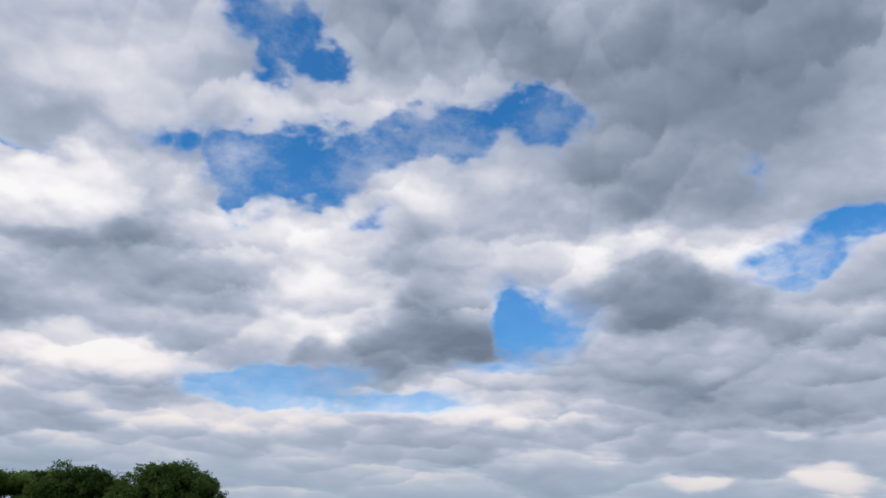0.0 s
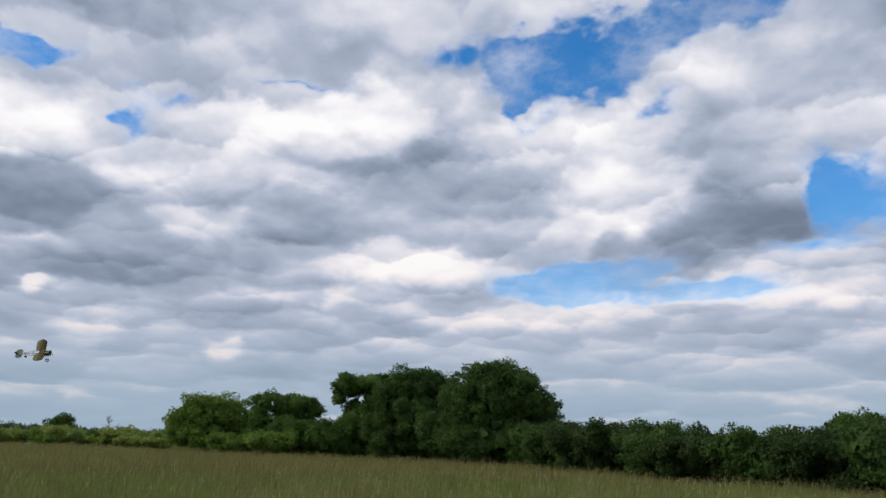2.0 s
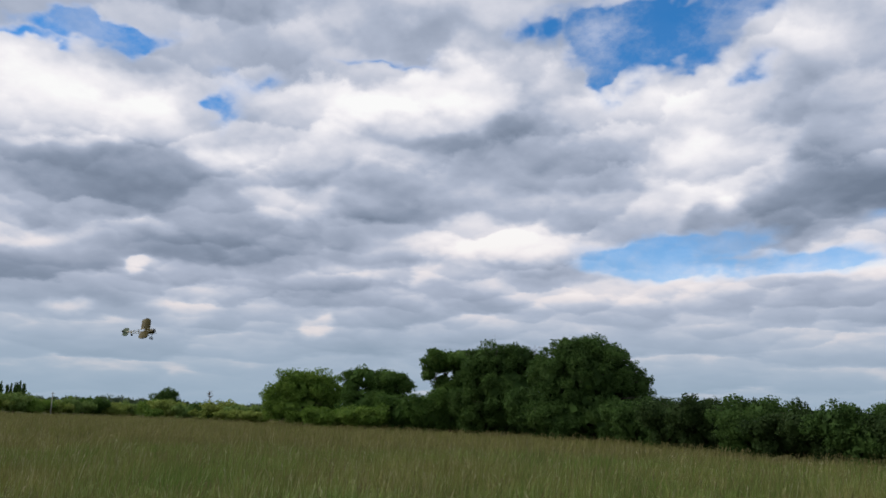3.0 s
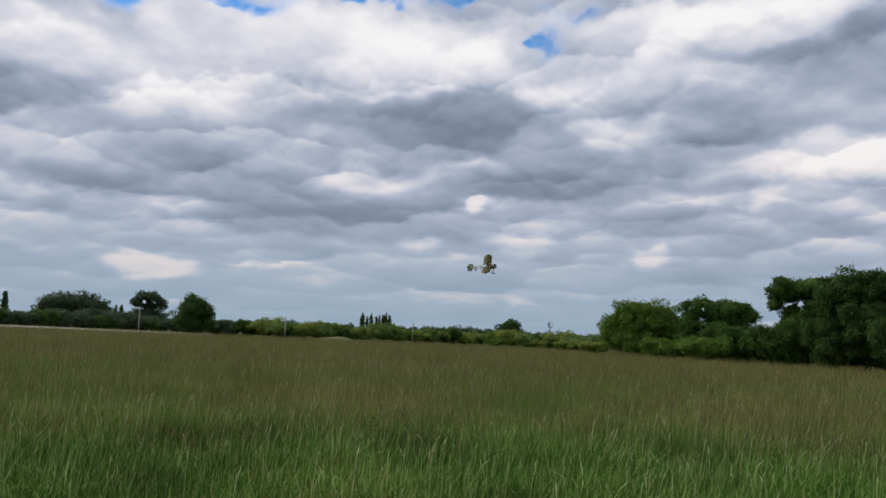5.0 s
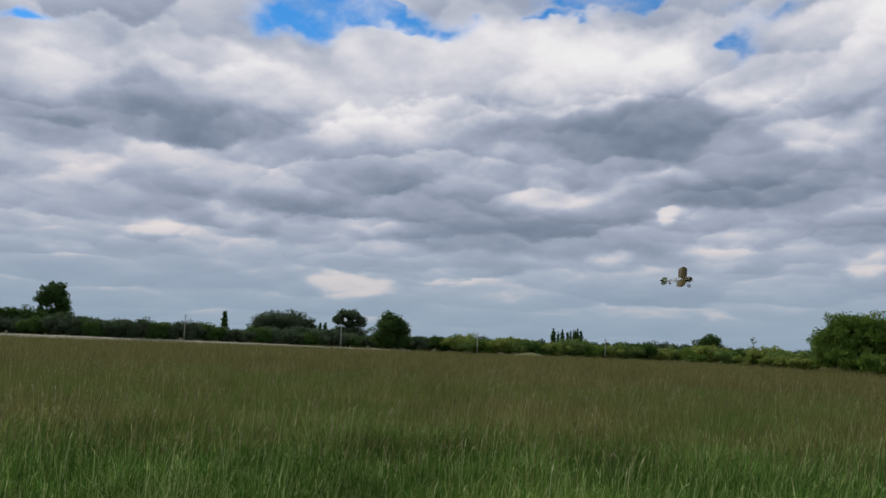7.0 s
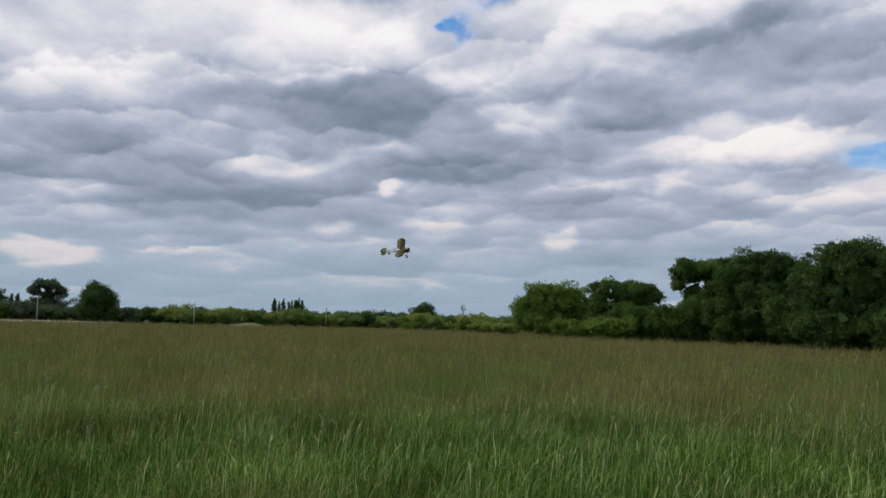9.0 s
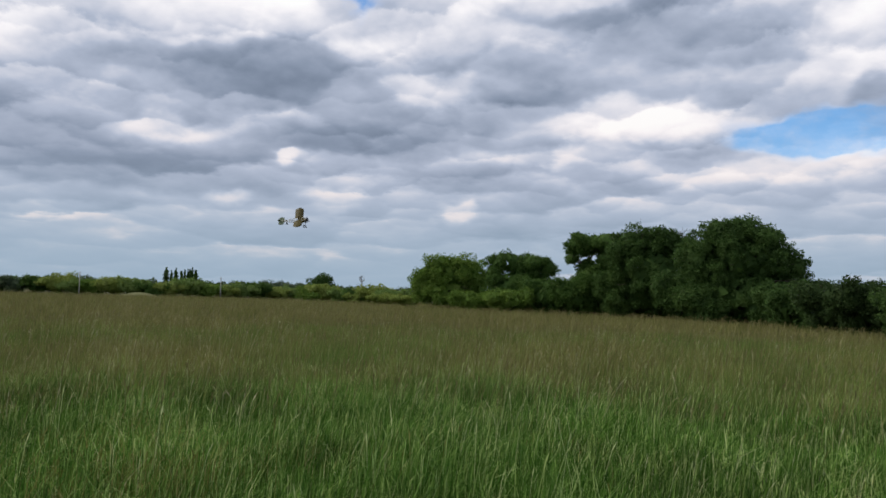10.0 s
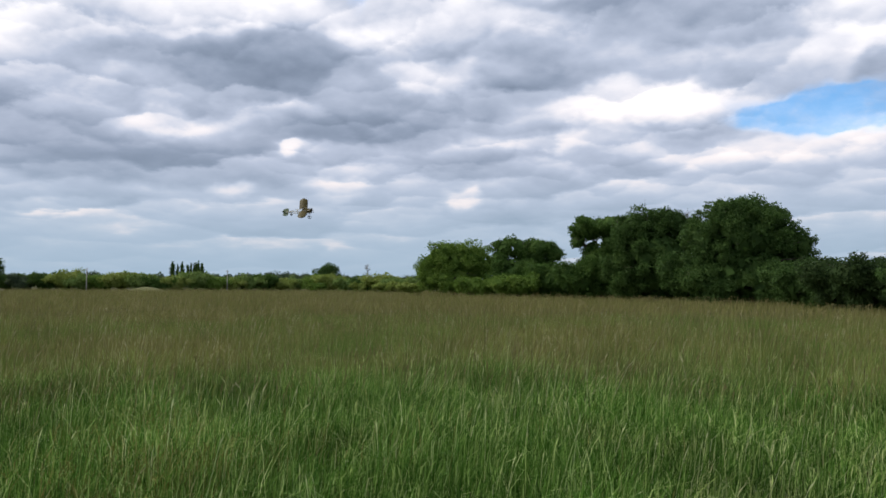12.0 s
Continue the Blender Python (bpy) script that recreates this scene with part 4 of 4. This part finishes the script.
def aeroplane(m):
    """A single-winged model of an early aeroplane, nose along +x, span along y."""
    ob = new("model_aeroplane")
    ob.matrix_world = m
    tagged(ob, "yellow-winged model monoplane with open framed fuselage, in flight", "model aeroplane")
    # open lattice fuselage: four longerons with uprights
    v, f = [], []
    stations = [(0.42, 0.085, 0.10), (0.10, 0.085, 0.11), (-0.25, 0.055, 0.085), (-0.60, 0.03, 0.05), (-0.86, 0.012, 0.03)]
    for sy in (-1, 1):
        for sz in (-1, 1):
            tube(v, f, [(x, sy * w, sz * h) for x, w, h in stations], [0.011] * 5, 6)
    for x, w, h in stations:
        for a, b in (((-w, -h), (w, -h)), ((-w, h), (w, h)), ((-w, -h), (-w, h)), ((w, -h), (w, h))):
            tube(v, f, [(x, *a), (x, *b)], [0.008, 0.008], 5)
    child("fuselage", mesh_from("fuselage", v, f, M_BOOM), ob)
    # covered nose
    bm = bmesh.new()
    bmesh.ops.create_cube(bm, size=1.0)
    for p in bm.verts:
        p.co = Vector((p.co.x * 0.42 + 0.24, p.co.y * (0.19 if p.co.x < 0 else 0.15), p.co.z * (0.23 if p.co.x < 0 else 0.17)))
    bmesh.ops.bevel(bm, geom=bm.edges[:], offset=0.02, segments=2, affect="EDGES")
    part("cowling", bm, M_WING, ob)
    # wing halves with rounded tips and a curved section
    for sy, nm in ((-1, "wing"), (1, "wing")):
        v, f = [], []
        for i in range(11):
            s = i / 10
            y = sy * (0.09 + 0.60 * s)
            c = 0.44 * (1.0 if s < 0.72 else math.sqrt(max(0.06, 1 - ((s - 0.72) / 0.285) ** 2)))
            z = 0.07 + 0.16 * s
            for k in range(9):
                u = k / 8
                v.append((0.24 - 0.17 + c * (0.5 - u), y, z + 0.05 * c / 0.44 * math.sin(math.pi * min(1, u * 1.1 + 0.02)) ** 0.8 if 0 < k < 8 else z))
            for k in range(9):
                u = 1 - k / 8
                v.append((0.24 - 0.17 + c * (0.5 - u), y, z - 0.006 + (0.022 * math.sin(math.pi * u) if 0 < k < 8 else 0)))
        for i in range(10):
            for k in range(18):
                a, b = i * 18 + k, i * 18 + (k + 1) % 18
                f.append((a, b, b + 18, a + 18) if sy > 0 else (a, a + 18, b + 18, b))
        f.append(tuple(range(18)))
        f.append(tuple(10 * 18 + k for k in range(18)))
        child(nm, mesh_from(nm, v, f, M_WING, True), ob)
    # tailplane and rudder
    for nm, flat in (("tailplane", True), ("rudder", False)):
        bm = bmesh.new()
        bmesh.ops.create_cube(bm, size=1.0)
        for p in bm.verts:
            if flat:
                p.co = Vector((p.co.x * 0.28 - 0.86, p.co.y * 0.52, p.co.z * 0.016 + 0.01))
            else:
                p.co = Vector((p.co.x * 0.14 - 0.98, p.co.y * 0.016, p.co.z * 0.17 + 0.06))
        bmesh.ops.bevel(bm, geom=[e for e in bm.edges if abs((e.verts[0].co - e.verts[1].co).normalized()[2 if flat else 1]) > 0.9],
                        offset=0.05, segments=3, affect="EDGES")
        part(nm, bm, M_TAIL, ob, "dull green fabric " + nm)
    # engine with a two-bladed propeller
    v, f = [], []
    tube(v, f, [(0.44, 0, 0.02), (0.47, 0, 0.02), (0.52, 0, 0.02), (0.54, 0, 0.02)], [0.05, 0.08, 0.07, 0.02], 12)
    for k in range(5):
        a = 2 * math.pi * k / 5
        tube(v, f, [(0.49, 0, 0.02), (0.49, 0.13 * math.cos(a), 0.02 + 0.13 * math.sin(a))], [0.03, 0.024], 8)
    child("engine", mesh_from("engine", v, f, M_DARK), ob, "dark radial engine")
    bm = bmesh.new()
    bmesh.ops.create_cube(bm, size=1.0)
    bmesh.ops.subdivide_edges(bm, edges=[e for e in bm.edges if abs(e.verts[0].co.z - e.verts[1].co.z) > 0.5], cuts=8)
    for p in bm.verts:
        s = p.co.z * 2
        x, y = p.co.x * 0.012, p.co.y * 0.042 * (1 - 0.45 * abs(s))
        a = 0.6 * s
        p.co = Vector((0.56 + x * math.cos(a) - y * math.sin(a), x * math.sin(a) + y * math.cos(a), 0.02 + 0.19 * s))
    part("propeller", bm, M_BOOM, ob, "pale wooden propeller at rest")
    # cabane mast, undercarriage legs, wheels
    v, f = [], []
    for sy in (-1, 1):
        tube(v, f, [(0.14, sy * 0.08, 0.1), (0.08, 0, 0.30)], [0.009, 0.009], 5)
        tube(v, f, [(0.02, sy * 0.08, 0.1), (0.08, 0, 0.30)], [0.009, 0.009], 5)
    child("mast", mesh_from("mast", v, f, M_DARK), ob)
    v, f = [], []
    for sy in (-1, 1):
        tube(v, f, [(0.40, sy * 0.08, -0.09), (0.34, sy * 0.17, -0.28)], [0.010, 0.010], 5)
        tube(v, f, [(0.16, sy * 0.08, -0.10), (0.34, sy * 0.17, -0.28)], [0.010, 0.010], 5)
    tube(v, f, [(0.34, -0.2, -0.28), (0.34, 0.2, -0.28)], [0.009, 0.009], 5)
    child("undercarriage", mesh_from("undercarriage", v, f, M_DARK), ob)
    v, f = [], []
    tube(v, f, [(-0.58, 0, -0.05), (-0.62, 0, -0.19)], [0.009, 0.009], 5)
    child("tail_strut", mesh_from("tail_strut", v, f, M_DARK), ob)
    for x, y, z, r in ((0.34, -0.2, -0.28, 0.085), (0.34, 0.2, -0.28, 0.085), (-0.62, 0, -0.20, 0.05)):
        v, f = [], []
        for i in range(20):
            a = 2 * math.pi * i / 20
            for k in range(6):
                b = 2 * math.pi * k / 6
                rr = r + 0.014 * math.cos(b)
                v.append((x + rr * math.cos(a), y + 0.014 * math.sin(b), z + rr * math.sin(a)))
        for i in range(20):
            for k in range(6):
                f.append((i * 6 + k, ((i + 1) % 20) * 6 + k, ((i + 1) % 20) * 6 + (k + 1) % 6, i * 6 + (k + 1) % 6))
        wheel = child("wheel", mesh_from("wheel", v, f, M_TYRE, True), ob)
        v, f = [], []
        for i in range(6):
            a = math.pi * i / 6
            tube(v, f, [(x - r * math.cos(a), y, z - r * math.sin(a)), (x + r * math.cos(a), y, z + r * math.sin(a))], [0.003, 0.003], 4)
        child("spokes", mesh_from("spokes", v, f, M_DARK), wheel)
    return ob


spot_in_air = at(43.65, 43.0) + Vector((0, 0, 1.6 + 43.0 * math.tan(radians(4.95))))
aeroplane(Matrix.Translation(spot_in_air) @ Matrix.Rotation(radians(43.6 - 14), 4, "Z") @ Matrix.Rotation(radians(-4), 4, "Y") @ Matrix.Rotation(radians(52), 4, "X"))

# ---------------------------------------------------------------- meadow grass
def heights(p):
    r = np.hypot(p[:, 0], p[:, 1])
    return 0.07 * np.sin(p[:, 0] * 0.11 + 0.7) * np.sin(p[:, 1] * 0.09) * np.minimum(1.0, r / 30)


def scatter(n, r0, r1, b0, b1, power=1.0):
    """Points in a ring sector; power under 2 crowds them towards the inner rim."""
    u = rng.random(n)
    r = (r0 ** power + u * (r1 ** power - r0 ** power)) ** (1 / power)
    a = np.radians(rng.uniform(b0, b1, n))
    return np.stack([-r * np.sin(a), r * np.cos(a)], 1)


def clumped(p, reach):
    """Draws points towards tuft centres, to make the sward uneven."""
    q = np.round(p / reach) * reach + np.sin(np.round(p / reach)[:, ::-1] * 12.9898) * reach * 0.5
    return p + (q - p) * rng.uniform(0, 0.75, len(p))[:, None] ** 1.5


def swell(p):
    """Slow change of the sward's height across the meadow."""
    return 1 + 0.16 * np.sin(p[:, 0] * 0.9 + 1.3 * np.sin(p[:, 1] * 0.7)) + 0.12 * np.sin(p[:, 1] * 2.1 + p[:, 0] * 1.3)


def blades(p, low_h, high_h, width, lean, droop):
    n = len(p)
    h = rng.uniform(low_h, high_h, n) * swell(p)
    a = rng.uniform(0, 2 * np.pi, n)
    d = np.stack([np.cos(a), np.sin(a)], 1) * (np.abs(rng.normal(0, lean, n)) * h)[:, None] + np.array([0.07, 0.03]) * h[:, None]
    f = rng.uniform(0, 2 * np.pi, n)
    w = np.stack([np.cos(f), np.sin(f)], 1) * (width * rng.uniform(0.6, 1.3, n))[:, None] * 0.5
    z = heights(p) - 0.02
    k = rng.uniform(0, droop, n)
    base = np.column_stack([p, z])
    mid = np.column_stack([p + d * 0.38, z + h * 0.6])
    tip = np.column_stack([p + d * (1.0 + k[:, None]), z + h * (1.0 - 0.45 * k)])
    w3 = np.column_stack([w, np.zeros(n)])
    v = np.stack([base - w3, base + w3, mid + w3 * 0.85, mid - w3 * 0.85, tip], 1).reshape(-1, 3)
    i = np.arange(n)[:, None] * 5
    return v, [np.hstack([i, i + 1, i + 2, i + 3]), np.hstack([i + 3, i + 2, i + 4])]


def spears(p, low_h, high_h, width, lean):
    """Straight pointed blades, for the grass farther off."""
    n = len(p)
    h = rng.uniform(low_h, high_h, n) * swell(p)
    a, f = rng.uniform(0, 2 * np.pi, n), rng.uniform(0, 2 * np.pi, n)
    d = np.stack([np.cos(a), np.sin(a)], 1) * (np.abs(rng.normal(0, lean, n)) * h)[:, None] + np.array([0.07, 0.03]) * h[:, None]
    w = np.stack([np.cos(f), np.sin(f), np.zeros(n)], 1) * (width * rng.uniform(0.6, 1.3, n))[:, None] * 0.5
    base = np.column_stack([p, heights(p) - 0.02])
    v = np.stack([base - w, base + w, np.column_stack([p + d, heights(p) + h])], 1).reshape(-1, 3)
    return v, [np.arange(n * 3).reshape(-1, 3)]


def seed_stems(p, low_h, high_h, width, head, head_w):
    """Stalks that end in a drooping seed head."""
    n = len(p)
    h = rng.uniform(low_h, high_h, n) * swell(p)
    a = rng.uniform(0, 2 * np.pi, n)
    lean = np.abs(rng.normal(0.0, 0.24, n)) * h
    d = np.stack([np.cos(a), np.sin(a)], 1) * lean[:, None] + np.array([0.09, 0.04]) * h[:, None]
    f = rng.uniform(0, 2 * np.pi, n)
    u = np.column_stack([np.cos(f), np.sin(f), np.zeros(n)])
    z = heights(p) - 0.02
    base, neck = np.column_stack([p, z]), np.column_stack([p + d, z + h])
    run = np.column_stack([d * 1.6, h * 0.8])
    run /= np.linalg.norm(run, axis=1, keepdims=True)
    L = (head * rng.uniform(0.6, 1.3, n))[:, None]
    W = u * (head_w * rng.uniform(0.6, 1.3, n))[:, None] * 0.5
    t = u * width * 0.5
    mid = neck + run * L * 0.45
    tip = neck + run * L
    v = np.stack([base - t, base + t, neck + t, neck - t, mid - W, mid + W, tip], 1).reshape(-1, 3)
    i = np.arange(n)[:, None] * 7
    return v, [np.hstack([i, i + 1, i + 2, i + 3]), np.hstack([i + 3, i + 2, i + 5, i + 4]), np.hstack([i + 4, i + 5, i + 6])]


def sward(name, arrays, material, label):
    v, f = arrays
    return tagged(new(name, mesh_arrays(name, v, f, material)), label, "grass", kind="stuff")


GREEN = "tall lush green meadow grass, blades leaning in the breeze"
SEEDY = "brown seed heads standing above the meadow grass"
sward("meadow_grass", blades(clumped(scatter(200000, 0.25, 13, -36, 96, 1.4), 0.36), 0.20, 0.50, 0.0088, 0.30, 0.8), M_BLADE, GREEN)
sward("meadow_grass", spears(clumped(scatter(300000, 11, 36, -36, 96, 1.3), 0.5), 0.22, 0.56, 0.013, 0.55), M_MIDBLADE, GREEN)
sward("meadow_grass", spears(scatter(300000, 33, 168, -40, 100, 1.0), 0.26, 0.52, 0.04, 0.6), M_FARBLADE, "far meadow grass going to seed")
sward("meadow_grass", blades(clumped(scatter(30000, 0.25, 14, 95, 325, 1.3), 0.4), 0.24, 0.58, 0.022, 0.34, 0.7), M_BLADE, GREEN)
sward("meadow_grass", spears(clumped(scatter(50000, 13, 120, 95, 325, 1.1), 0.6), 0.30, 0.60, 0.05, 0.25), M_MIDBLADE, GREEN)
tufts = np.repeat(scatter(420, 2.2, 17, -36, 96, 1.5), rng.integers(12, 40, 420), axis=0)
tufts = tufts + rng.normal(0, 0.16, tufts.shape)
sward("meadow_grass", blades(np.concatenate([tufts, scatter(5000, 1.8, 16, -36, 96, 1.4)]), 0.32, 0.58, 0.0062, 0.36, 1.1), M_PALEBLADE, "long pale arching blades among the meadow grass")
sward("seeding_grass", seed_stems(scatter(1800, 2.4, 12, -36, 96, 1.7), 0.42, 0.64, 0.0028, 0.09, 0.008), M_PALEBLADE, SEEDY)
sward("seeding_grass", seed_stems(scatter(22000, 9, 36, -36, 96, 1.8), 0.42, 0.64, 0.004, 0.10, 0.015), M_HEAD, SEEDY)
sward("seeding_grass", seed_stems(scatter(45000, 34, 165, -40, 100, 1.2), 0.44, 0.56, 0.012, 0.11, 0.034), M_FARHEAD, SEEDY)
